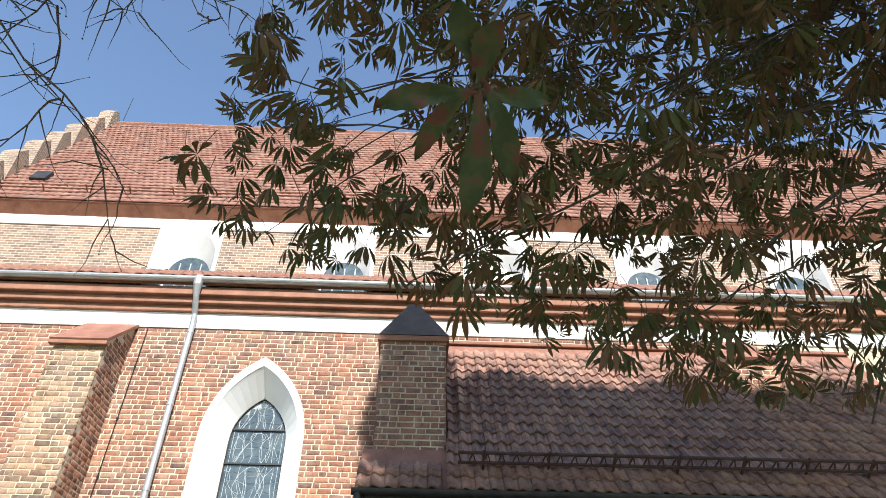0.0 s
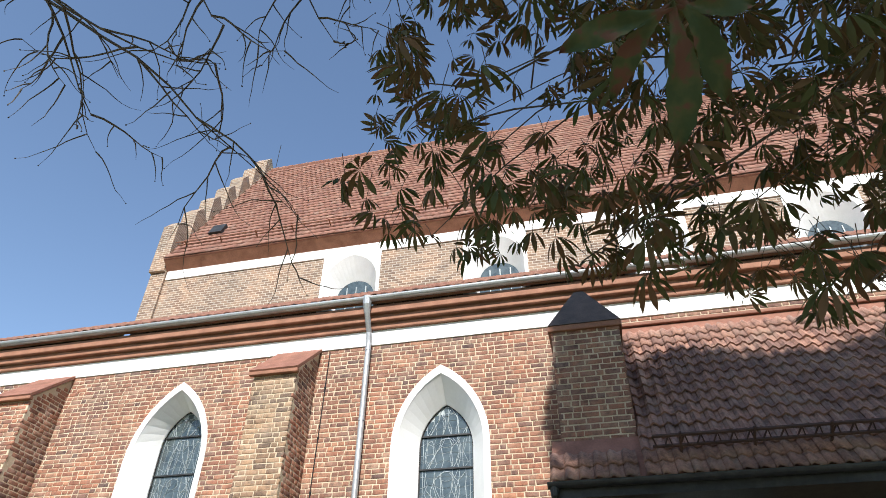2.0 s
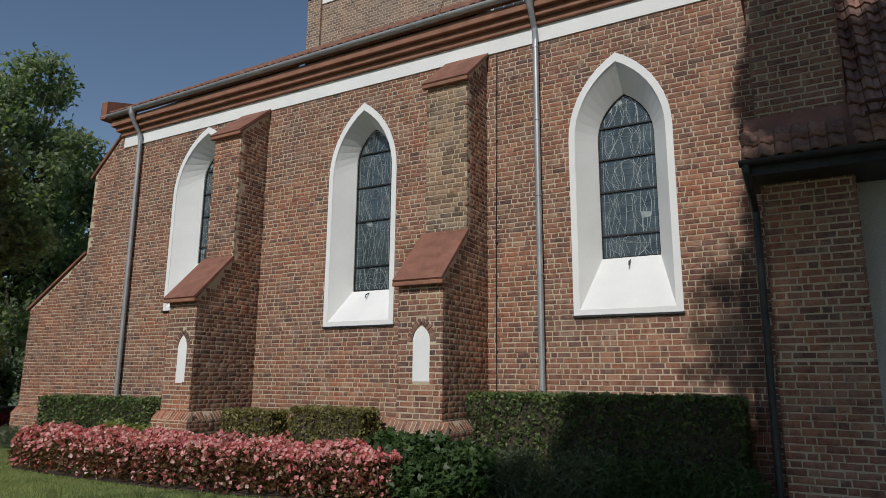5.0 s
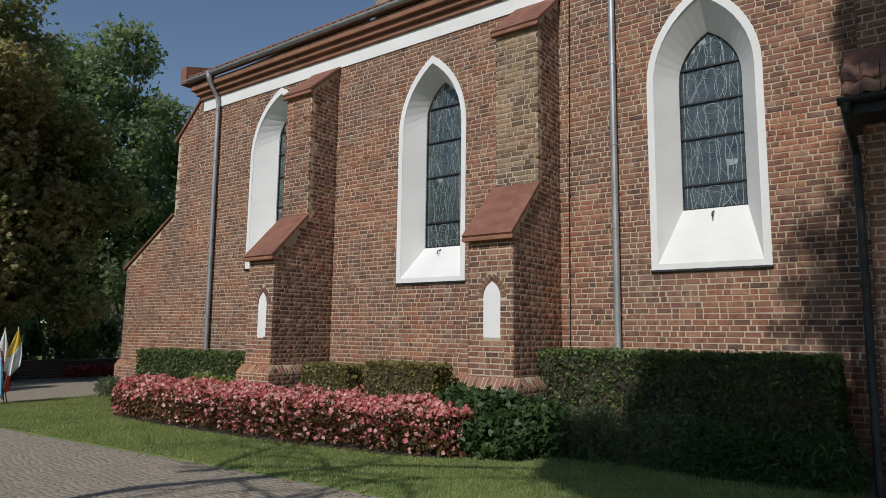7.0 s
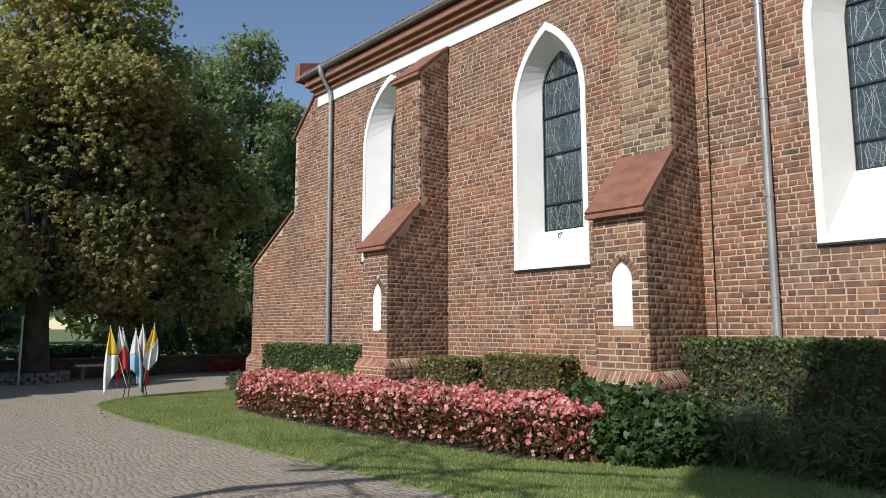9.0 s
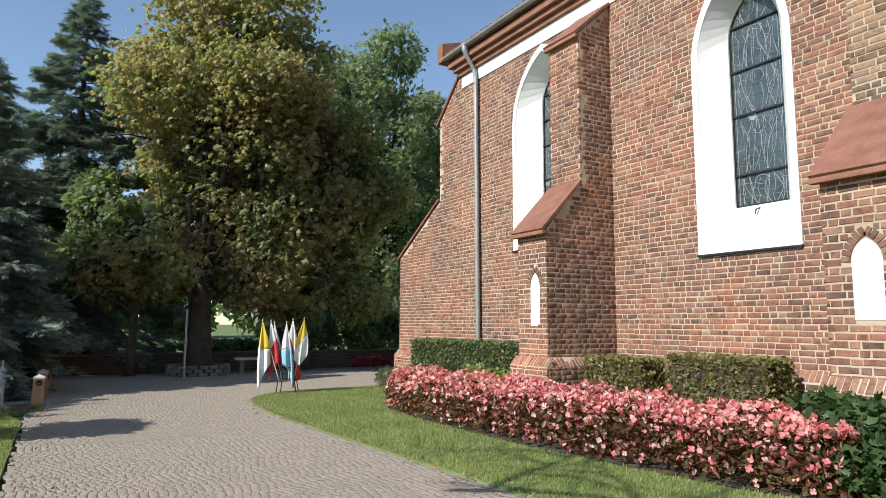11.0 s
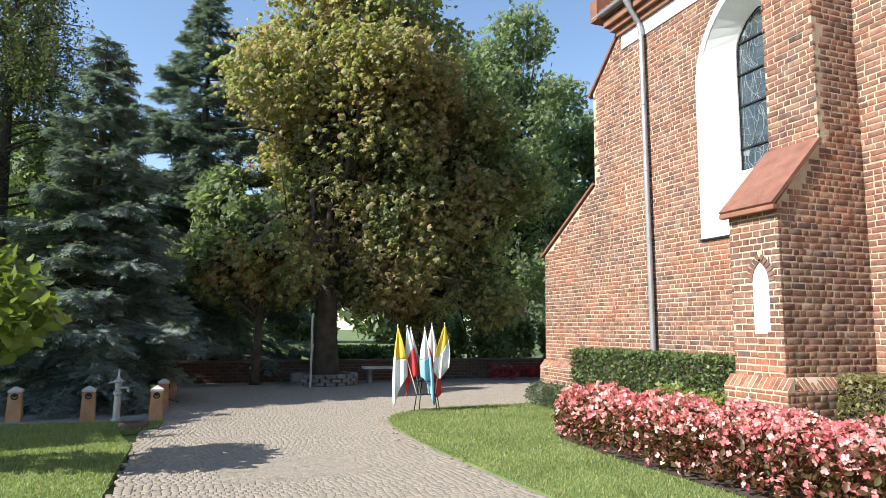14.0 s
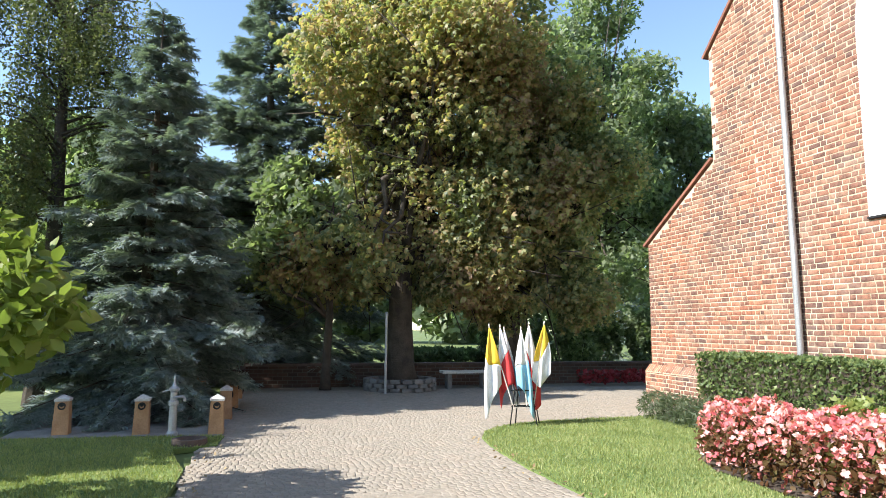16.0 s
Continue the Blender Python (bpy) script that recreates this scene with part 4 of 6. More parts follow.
part("ledge", box(PX0 - 0.05, PX1 + 0.05, PY - 0.05, 0.0, 6.9, 7.0, bevel=0.02), M_CORNICE, pier)
bm = bmesh.new()
lo = [bm.verts.new(p) for p in ((PX0 - 0.04, PY - 0.06, 7.0), (PX1 + 0.04, PY - 0.06, 7.0), (PX1 + 0.04, 0.0, 7.0), (PX0 - 0.04, 0.0, 7.0))]
hi = [bm.verts.new(p) for p in ((3.54, -1.15, 8.0), (3.70, -1.15, 8.0), (3.70, 0.0, 8.0), (3.54, 0.0, 8.0))]
for i in range(4):
    bm.faces.new((lo[i], lo[(i + 1) % 4], hi[(i + 1) % 4], hi[i]))
bm.faces.new(hi), bm.faces.new(lo[::-1])
part("cap", bm, M_DARKCAP, pier, "dark weathered tile cap")
part("base_ledge", box(PX0 - 0.03, PX1 + 0.04, PY - 0.07, -0.2, 4.85, 5.05, bevel=0.03), M_CAP, pier)

M_RUST = plain("rusty_dark_iron", (0.05, 0.028, 0.022), (0.10, 0.05, 0.036), 0.8, 0.2, scale=7, fine=60)
annex = thing("annex", "low annex with a pale grey wall under a tiled roof", "annex", kind="structure")
E0, E1 = (-2.22, 4.42), (-0.02, 7.86)
part("wall", box(PX1, 12.0, -1.25, -0.85, -0.05, 4.6), M_GREYWALL, annex, "pale grey rendered wall in shade")
part("pilaster", box(5.72, 12.0, -1.357, -1.25, -0.05, 4.12), M_MORTAR, annex, "brick part of the annex wall")
brickwork(annex, brick_rows(5.72, 8.2, 0.0, 4.12, 57), (0, -1.36, 0), (1, 0, 0), (0, -1, 0), seed=58)
brickwork(annex, brick_rows(0.0, 0.107, 0.0, 4.12, 59), (5.72, -1.252, 0), (0, -1, 0), (-1, 0, 0), seed=60)
wall_lamp = thing("wall_lamp", "small white half-bowl wall lamp on the annex", "lamp")
part("bowl", prism([(4.60, 4.0), (4.82, 4.0), (4.77, 3.86), (4.73, 3.80), (4.69, 3.80), (4.65, 3.86)], "y", -1.37, -1.25), M_WHITE, wall_lamp)
part("door", box(4.55, 5.75, -1.30, -1.24, 0.0, 2.15), M_BAR, annex, "dark door leaf")
part("notice", box(4.55, 4.87, -1.33, -1.305, 1.45, 1.9), M_WHITE, annex, "white notice sheet")
run = math.hypot(E1[0] - E0[0], E1[1] - E0[1])
EV = np.array((0, (E1[0] - E0[0]) / run, (E1[1] - E0[1]) / run))
EN = np.array((0, -EV[2], EV[1]))
annex_roof = thing("annex_roof", "annex roof of curved dark red pantiles with moss", "roof", kind="structure")
roof_slab("deck", [(PX1 + 0.02, E0[0], E0[1] - 0.03), (12, E0[0], E0[1] - 0.03), (12, E1[0], E1[1] - 0.03), (PX1 + 0.02, E1[0], E1[1] - 0.03)], 0.1, M_CAP, annex_roof)
roof_slab("deck_end", [(2.98, E0[0], E0[1] - 0.03), (PX1 + 0.02, E0[0], E0[1] - 0.03), (PX1 + 0.02, PY - 0.01, 5.14), (2.98, PY - 0.01, 5.14)], 0.1, M_CAP, annex_roof)
pan = plain_tiles(PX1, 11.8, run - 0.1, 0.19, 0.25, 8, None, 0.0) + plain_tiles(2.95, PX1, 0.7, 0.19, 0.25, 9, None, 0.0)
near_pan = [t for t in pan if t[0] < 9.2 and t[2] > 0.25 and t[2] < 3.2][:300]
near_set = set(near_pan)
v, f = tile_arrays([t for t in pan if t not in near_set], (0, E0[0], E0[1]), (1, 0, 0), EV, EN, 10, 0.06, 0.85)
tagged(raw("tiles", v, f, M_PAN, annex_roof, "rows of dark red pantiles"), kind="stuff")
pan_mesh = None
for k, (a, b, c, d) in enumerate(near_pan):
    if pan_mesh is None:
        v, f = tile_arrays([(0.004, 0.186, 0.0, 0.325)], (0, 0, 0), (1, 0, 0), EV, EN, 12, 0.06)
        pan_mesh = bpy.data.meshes.new("tile")
        pan_mesh.from_pydata(v.tolist(), [], f.tolist())
        pan_mesh.materials.append(M_PAN_ONE)
    o = new("tile", pan_mesh)
    o.parent = annex_roof
    o.location = Vector((a - 0.004, E0[0], E0[1])) + Vector(EV) * c + Vector(EN) * random.uniform(-0.005, 0.006)
part("flashing", box(PX1, 12, -0.09, 0.0, 7.83, 7.90, bevel=0.02), M_CAP, annex_roof, "red flashing strip against the wall")
part("fascia", box(2.95, 12, E0[0] - 0.02, E0[0] + 0.9, E0[1] - 0.20, E0[1] - 0.06), M_DARKMETAL, annex_roof, "dark eaves board")
prof = [(E0[0] - 0.08 + 0.075 * math.cos(radians(a)), E0[1] - 0.02 + 0.075 * math.sin(radians(a))) for a in range(180, 361, 20)] + [(E0[0] - 0.08 + 0.066 * math.cos(radians(a)), E0[1] - 0.02 + 0.066 * math.sin(radians(a))) for a in range(360, 179, -20)]
part("gutter", prism(prof, "x", 2.92, 12), M_DARKMETAL, annex_roof, "dark grey gutter")
bm = bmesh.new()
q0 = np.array((0, E0[0], E0[1])) + EV * 0.42
for off in (0.14, 0.30):
    tube(bm, [(PX1 + 0.15, *(q0 + EN * off)[1:]), (11.8, *(q0 + EN * off)[1:])], 0.024, 5)
for k in range(76):
    x = PX1 + 0.2 + k * 0.1
    tube(bm, [(x, *(q0 + EN * 0.14)[1:]), (x + (0.05 if k % 2 else -0.05), *(q0 + EN * 0.30)[1:])], 0.011, 4)
for k in range(9):
    x = PX1 + 0.5 + k * 0.9
    tube(bm, [(x, *(q0 + EN * 0.03)[1:]), (x, *(q0 + EN * 0.34)[1:])], 0.02, 5)
part("snow_guard", bm, M_RUST, annex_roof, "rusty lattice snow guard")
apipe = thing("annex_downpipe", "dark grey downpipe at the annex corner", "downpipe", kind="structure")
part("pipe", tube(bmesh.new(), [(3.0, E0[0] - 0.08, 4.38), (3.0, E0[0] - 0.08, 4.26), (3.02, E0[0] + 0.1, 4.05), (3.04, PY - 0.08, 3.85), (3.04, PY - 0.08, 0.0)], [0.06, 0.05, 0.045, 0.045, 0.045], 12), M_DARKMETAL, apipe)
for z in (1.0, 2.3, 3.5):
    part("bracket", tube(bmesh.new(), [(3.04, PY - 0.08, z), (3.04, PY - 0.08, z + 0.04)], 0.055, 12), M_DARKMETAL, apipe)
# head of the next buttress, above the annex roof
head = thing("buttress", "brick buttress head with a sloping clay tile top above the annex roof", "buttress", kind="structure")
HX0, HX1, HS = 9.15, 10.0, [(0.0, 5.6), (-0.845, 5.6), (-0.845, 7.24), (0.0, 8.0)]
part("core", prism([(y if y == 0.0 else y + 0.003, z) for y, z in HS], "x", HX0 + 0.003, HX1 - 0.003), M_MORTAR, head)
brickwork(head, brick_rows(HX0, HX1, 5.6, 7.22, 63), (0, -0.845, 0), (1, 0, 0), (0, -1, 0), seed=64)
head_rows = brick_rows(-0.845, 0.0, 5.6, 8.0, 65, lambda p, q, a, c: inside(HS, p + 0.02, c) and inside(HS, (p + q) / 2, c))
brickwork(head, [(-q, -p, a, c) for p, q, a, c in head_rows], (HX0, 0, 0), (0, -1, 0), (-1, 0, 0), seed=66)
part("top_coping", coping("c", (0.0, 8.03), (-0.925, 7.20), HX0 - 0.06, HX1 + 0.05, 0.06, False), M_CAP, head, "sloping red clay tile top")
# the church goes on behind and to the east
tagged(part("wall_east", box(30.0, 30.6, -2.0, 16, 0, 16), M_FARRED), "plain brick end wall", "wall", kind="structure")
tagged(part("wall_north", box(WALL_W, 30.6, 15.6, 16.2, 0, 16.5), M_FARRED), "plain brick wall behind the nave", "wall", kind="structure")

# ---- leaves ----
def turns(n, g, up=0.0, spread=1.0):
    """Random turns; up draws the leaf's normal towards the sky and the south."""
    z = g.normal(size=(n, 3)) * spread + np.array((0, -0.45 * up, up))
    z /= np.linalg.norm(z, axis=1)[:, None]
    x = g.normal(size=(n, 3))
    x -= (x * z).sum(1)[:, None] * z
    x /= np.linalg.norm(x, axis=1)[:, None]
    return np.stack([x, np.cross(z, x), z], 2)


def palmate(leaflets=5, droop=0.25, wide=0.16, fine=False):
    """One palmate leaf in the unit square: leaflets fanned round the stalk's end."""
    verts, faces = [], []
    for k in range(leaflets):
        a = (k - (leaflets - 1) / 2) * (4.6 / max(leaflets, 2))
        L = 0.55 if abs(a) > 1.6 else (0.52 + 0.12 * (1 - abs(a) / 2))
        c, s = math.cos(a), math.sin(a)
        stops = ((0.05, 0.03), (0.35, 0.42), (0.70, 1.0), (0.88, 0.72), (1.0, 0.0)) if fine else ((0.0, 0.0), (0.62, 1.0), (1.0, 0.0))
        rows_ = []
        for t, w in stops:
            x, zz = L * t, -droop * (t ** 2) * L * 2
            if w < 0.02:
                rows_.append([len(verts)])
                verts.append((x * c, x * s, zz))
            else:
                d = w * wide * L * 1.6 * 0.5
                if fine:
                    rows_.append([len(verts), len(verts) + 1, len(verts) + 2])
                    verts += [(x * c - d * s, x * s + d * c, zz + 0.25 * d), (x * c, x * s, zz), (x * c + d * s, x * s - d * c, zz + 0.25 * d)]
                else:
                    rows_.append([len(verts), len(verts) + 1])
                    verts += [(x * c - d * s, x * s + d * c, zz), (x * c + d * s, x * s - d * c, zz)]
        for p, q in zip(rows_, rows_[1:]):
            if len(p) == len(q):
                faces += [(p[i], q[i], q[i + 1], p[i + 1]) for i in range(len(p) - 1)]
            elif len(p) == 1:
                faces += [(p[0], q[i], q[i + 1]) for i in range(len(q) - 1)]
            else:
                faces += [(p[i], q[0], p[i + 1]) for i in range(len(p) - 1)]
    return np.array(verts), faces


def scatter(template, faces, points, size, g, up=0.0, jitter=0.3, spread=1.0, mats=None):
    """Copies of a small template at points, turned at random, as one mesh's arrays."""
    n, k = len(points), len(template)
    R = turns(n, g, up, spread) if mats is None else mats
    s = np.asarray(size) * (1 + g.uniform(-jitter, jitter, n))
    v = np.einsum("nij,kj->nki", R, template) * s[:, None, None] + np.asarray(points)[:, None]
    out = []
    for size_ in sorted({len(q) for q in faces}):
        fs = np.array([q for q in faces if len(q) == size_])
        out.append((fs[None] + k * np.arange(n)[:, None, None]).reshape(-1, size_))
    return v.reshape(-1, 3), out


def crown_points(blobs, n, g, hollow=0.55, rough=0.35, fray=0.0):
    """Points through the outer parts of a crown made of lobes: centre, radii."""
    vol = np.array([b[3] * b[4] * b[5] for b in blobs]) ** 0.67
    pick = g.choice(len(blobs), n * 2, p=vol / vol.sum())
    d = g.normal(size=(n * 2, 3))
    d /= np.linalg.norm(d, axis=1)[:, None]
    B = np.array(blobs)[pick]
    r = g.uniform(hollow ** 3, 1, n * 2) ** (1 / 3)
    p = B[:, :3] + d * B[:, 3:6] * r[:, None] + g.normal(size=(n * 2, 3)) * fray * B[:, 3:6]
    keep = np.array([noise.noise(Vector(q) * 0.9) + 0.5 * noise.noise(Vector(q) * 2.3) for q in p]) > -rough
    return p[keep][:n]


def limbs(bm, base, height, radius, ends, g, bend=0.3):
    """A tapered trunk with limbs that run out to the given ends."""
    base = Vector(base)
    top = base + Vector((g.uniform(-0.3, 0.3), g.uniform(-0.3, 0.3), height))
    path = [base.lerp(top, t) + Vector((g.uniform(-1, 1), g.uniform(-1, 1), 0)) * radius * 0.25 * (0 < t < 1) for t in (0, 0.06, 0.2, 0.4, 0.6, 0.8, 1)]
    tube(bm, path, [radius * q for q in (1.5, 1.15, 1.0, 0.9, 0.75, 0.5, 0.15)], 12)
    for e in ends:
        e = Vector(e)
        start = base.lerp(top, g.uniform(0.3, 0.75))
        pts = [start.lerp(e, t) + Vector((g.uniform(-1, 1), g.uniform(-1, 1), g.uniform(-0.3, 1))) * bend * math.sin(math.pi * t) for t in np.linspace(0, 1, 6)]
        tube(bm, pts, [radius * 0.34 * (1 - t) + 0.015 for t in np.linspace(0, 1, 6)], 7)
        for _ in range(3):
            a = pts[int(g.integers(2, 5))]
            b = a + Vector(g.normal(size=3)) * 0.9
            tube(bm, [a, a.lerp(b, 0.5) + Vector((0, 0, 0.1)), b], [radius * 0.12, radius * 0.07, 0.01], 5)


def broadleaf(name, label, base, height, radius, blobs, n, leaf, size, mat, seed, hollow=0.5, rough=0.3, up=0.5):
    g = np.random.default_rng(seed)
    tree = thing(name, label, "tree")
    bm = bmesh.new()
    ends = [tuple(np.array(b[:3]) + g.normal(size=3) * 0.3 * np.array(b[3:6])) for b in blobs for _ in range(2)]
    limbs(bm, base, height, radius, ends, g)
    part("trunk", bm, M_BARK, tree, "dark furrowed trunk and limbs", smooth=True)
    pts = crown_points(blobs, n, g, hollow, rough, 0.17)
    v, f = scatter(*leaf, pts, size, g, up)
    raw("crown", v, f, mat, tree, "uneven crown of many separate leaves")
    return tree


PALM5, PALM_WIDE = palmate(5, 0.3, 0.26), palmate(5, 0.4, 0.44)
OVAL = (np.array([(0, 0, 0), (0.28, 0.5, 0.05), (0, 1, -0.1), (-0.28, 0.5, 0.05)]), [(0, 1, 2, 3)])
TUFT = (np.array([(0, 0, 0), (0.3, 0.45, 0.08), (0, 1, 0), (-0.3, 0.45, 0.08), (0.75, 0.55, -0.05), (0.45, 0.1, 0), (-0.75, 0.55, -0.05), (-0.45, 0.1, 0)]), [(0, 1, 2, 3), (0, 5, 4, 1), (0, 3, 6, 7)])


def lobes(centre, spread, n, size, g, flat=0.85):
    """Lobes of a crown round a centre."""
    out = []
    for k in range(n):
        d = g.normal(size=3)
        d /= np.linalg.norm(d)
        p = np.array(centre) + d * np.array(spread) * g.uniform(0.55, 1.0)
        s = size * g.uniform(0.75, 1.25)
        out.append((*p, s, s, s * flat))
    return out


g1 = np.random.default_rng(101)
# the great chestnut beyond the forecourt
blobs = lobes((-21.0, -4.4, 8.6), (2.6, 2.9, 4.4), 32, 1.4, g1) + [(-21.0, -4.5, 8.2, 2.6, 2.5, 4.2)] + lobes((-20.3, -5.2, 3.6), (1.6, 3.0, 0.9), 12, 1.05, g1, 0.8) + lobes((-21.2, -7.6, 3.0), (0.9, 1.1, 1.2), 7, 0.75, g1)
broadleaf("chestnut_tree", "large chestnut with green and yellowing autumn leaves", (-20.7, -5.1, 0), 9, 0.33, blobs, 52000, PALM_WIDE, 0.19, M_LEAF_BIG, 11, rough=0.22, up=1.3)
blobs = lobes((-21.6, -0.6, 6.3), (1.8, 2.2, 3.4), 16, 1.3, g1) + lobes((-21.0, -0.8, 3.0), (1.2, 2.0, 0.9), 9, 0.95, g1) + lobes((-21.3, -2.6, 2.7), (0.9, 1.2, 0.9), 6, 0.7, g1)
broadleaf("chestnut_tree", "chestnut with browning leaves beside the wall", (-21.4, -1.6, 0), 7, 0.3, blobs, 30000, PALM_WIDE, 0.19, M_LEAF_BIG, 12, rough=0.22, up=1.3)
# taller green trees behind
blobs = lobes((-29, 4.2, 11.3), (3.2, 3.6, 5.4), 28, 1.5, g1) + lobes((-28, 4.2, 4.0), (2.0, 3.0, 1.5), 8, 1.3, g1)
broadleaf("ash_tree", "tall green tree behind the churchyard wall", (-29, 4.4, -0.05), 12, 0.35, blobs, 36000, TUFT, 0.19, M_LEAF_GREEN, 13, rough=0.08)
blobs = lobes((-33, 11.0, 9.5), (3.2, 3.8, 4.4), 20, 1.6, g1)
broadleaf("ash_tree", "green tree in the distance behind the church", (-33, 11.0, -0.05), 11, 0.35, blobs, 22000, TUFT, 0.21, M_LEAF_GREEN, 14, rough=0.08)
blobs = lobes((-27.5, -10.0, 5.6), (1.6, 1.5, 4.4), 20, 0.85, g1)
broadleaf("maple_tree", "light green young tree between darker ones", (-26.5, -9.9, -0.05), 9, 0.14, blobs, 14000, TUFT, 0.17, M_LEAF_LIGHT, 15, rough=0.05)
blobs = lobes((-21.4, -8.1, 4.6), (1.0, 1.0, 2.4), 9, 0.8, g1)
broadleaf("slender_tree", "slender leaning tree in the shade of the chestnut", (-20.6, -7.2, 0), 5.0, 0.11, blobs, 9000, TUFT, 0.18, M_LEAF_GREEN, 16, rough=0.1)


def spruce(name, label, base, height, spread, seed, tiers=26, mat=None, low=0.3, dense=1.0):
    g = np.random.default_rng(seed)
    tree = thing(name, label, "tree")
    base = np.array(base, float)
    bm = bmesh.new()
    tube(bm, [base, base + (0, 0, height * 0.5), base + (0, 0, height)], [0.02 * height, 0.011 * height, 0.008], 8)
    mats_, pts = [], []
    for k in range(tiers):
        s = k / (tiers - 1)
        z = low + (height - low) * s ** 0.92
        reach = spread * (1 - s) ** 0.85 + 0.10
        for j in range(int(4 + 5 * (1 - s))):
            a = g.uniform(0, math.tau)
            L = reach * g.uniform(0.72, 1.12)
            way = np.array((math.cos(a), math.sin(a), 0))
            side = np.array((-way[1], way[0], 0))
            rise = 0.25 * s - 0.12
            path = [base + (0, 0, z) + way * L * t + np.array((0, 0, L * (rise * t - 0.34 * t * t * (1 - s) + 0.16 * t ** 3))) for t in (0, 0.35, 0.7, 1)]
            tube(bm, path, [0.022, 0.016, 0.010, 0.004], 4, cap=False)
            m = max(3, int(L * 26 * dense))
            for _ in range(m):
                t = g.uniform(0.12, 1.0) ** 0.75
                p = np.array(path[0]) + way * L * t + np.array((0, 0, L * (rise * t - 0.34 * t * t * (1 - s) + 0.16 * t ** 3)))
                out = g.uniform(-1, 1)
                wdt = 0.42 * L * (1.05 - t) + 0.05
                p = p + side * out * wdt + np.array((0, 0, -abs(out) * 0.10 * L + g.uniform(-0.05, 0.03)))
                y = way * 0.8 + side * out * 0.9 + np.array((0, 0, -0.25)) + g.normal(size=3) * 0.25
                y /= np.linalg.norm(y)
                zz = np.array((0, 0, 1.0)) + g.normal(size=3) * 0.35
                x = np.cross(y, zz)
                x /= np.linalg.norm(x)
                mats_.append(np.stack([x, y, np.cross(x, y)], 1))
                pts.append(p)
    part("trunk", bm, M_BARK, tree, "thin straight trunk with branches")
    tmpl, fc = [(-0.012, 0, 0), (0.012, 0, 0), (0, 1.0, -0.03)], [(0, 1, 2)]
    for k, y in enumerate((0.08, 0.28, 0.48, 0.68)):
        for sgn in (1, -1):
            o = len(tmpl)
            reach = 0.34 - 0.2 * y
            tmpl += [(0, y - 0.08, 0), (0, y + 0.10, 0), (sgn * reach, y + 0.22, -0.06)]
            fc.append((o, o + 1, o + 2))
    v, f = scatter(np.array(tmpl), fc, np.array(pts), 0.30, g, mats=np.array(mats_))
    raw("needles", v, f, mat or M_NEEDLE, tree, "drooping sprays of needles")
    return tree


spruce("blue_spruce", "blue-green spruce with drooping branches", (-16.5, -11.0, 0), 7.9, 2.3, 31, 30, M_NEEDLE, 0.15, 4.2)
spruce("fir_tree", "tall grey-green fir behind the spruce", (-24.5, -8.9, 0), 13.6, 4.3, 32, 44, M_NEEDLE, 0.6, 3.4)
spruce("fir_tree", "dark fir far behind the church corner", (-36, 9.6, 0), 15.0, 2.6, 34, 26, M_NEEDLE, 0.8, 0.6)

# ---- weeping birch beside the spruce ----
def weeping_birch(base, seed):
    g = np.random.default_rng(seed)
    tree = thing("weeping_birch", "tall birch with hanging leafy twigs", "tree")
    bm, pts = bmesh.new(), []
    base = np.array(base, float)
    tube(bm, [base, base + (0.1, 0.2, 3), base + (0.0, 0.1, 7), base + (0.2, 0.2, 11.5)], [0.2, 0.16, 0.10, 0.02], 10)
    for k in range(64):
        z = g.uniform(3.2, 11.0)
        a, L = g.uniform(0, math.tau), g.uniform(1.4, 3.1) * (1.15 - z / 16)
        way = np.array((math.cos(a), math.sin(a), 0))
        path = [base + (0.1, 0.15, z) + way * L * t + np.array((0, 0, 1.1 * t - 0.9 * t * t)) for t in (0, 0.3, 0.6, 1)]
        tube(bm, path, [0.045, 0.03, 0.018, 0.008], 5)
        for _ in range(38):
            t = g.uniform(0.25, 1.0)
            p = base + (0.1, 0.15, z) + way * L * t + np.array((0, 0, 1.1 * t - 0.9 * t * t)) + g.normal(size=3) * 0.12
            drop = g.uniform(0.5, 1.7)
            sway = g.normal(size=2) * 0.12
            for s in np.arange(0.05, drop, 0.055):
                pts.append(p + np.array((sway[0] * s, sway[1] * s, -s)) + g.normal(size=3) * 0.03)
    part("trunk", bm, M_BARK, tree, "slim grey trunk with thin limbs")
    v, f = scatter(*OVAL, np.array(pts), 0.075, g, 0.0)
    raw("crown", v, f, M_BIRCHLEAF, tree, "curtains of small hanging leaves")


weeping_birch((-18.2, -13.3, 0), 61)


# ---- broad-leaved shrub at the lawn's edge ----
def shrub(name, label, lobes_, n, leaf, size, mat, seed, up=0.6, stems=True, rough=0.5, hollow=0.6):
    g = np.random.default_rng(seed)
    s = thing(name, label, "shrub")
    if stems:
        bm = bmesh.new()
        for b in lobes_:
            for _ in range(3):
                e = np.array(b[:3]) + g.normal(size=3) * 0.35 * np.array(b[3:6])
                foot = np.array((b[0] + g.uniform(-0.1, 0.1), b[1] + g.uniform(-0.1, 0.1), 0.0))
                tube(bm, [foot, (foot + e) / 2 + g.normal(size=3) * 0.05, e], [0.014, 0.010, 0.004], 5)
        tagged(part("stems", bm, M_BARK, s, "thin woody stems"), kind="stuff")
    pts = crown_points(lobes_, n, g, hollow, rough)
    pts = pts[pts[:, 2] > 0.03]
    v, f = scatter(*leaf, pts, size, g, up)
    raw("foliage", v, f, mat, s, "separate small leaves")
    return s


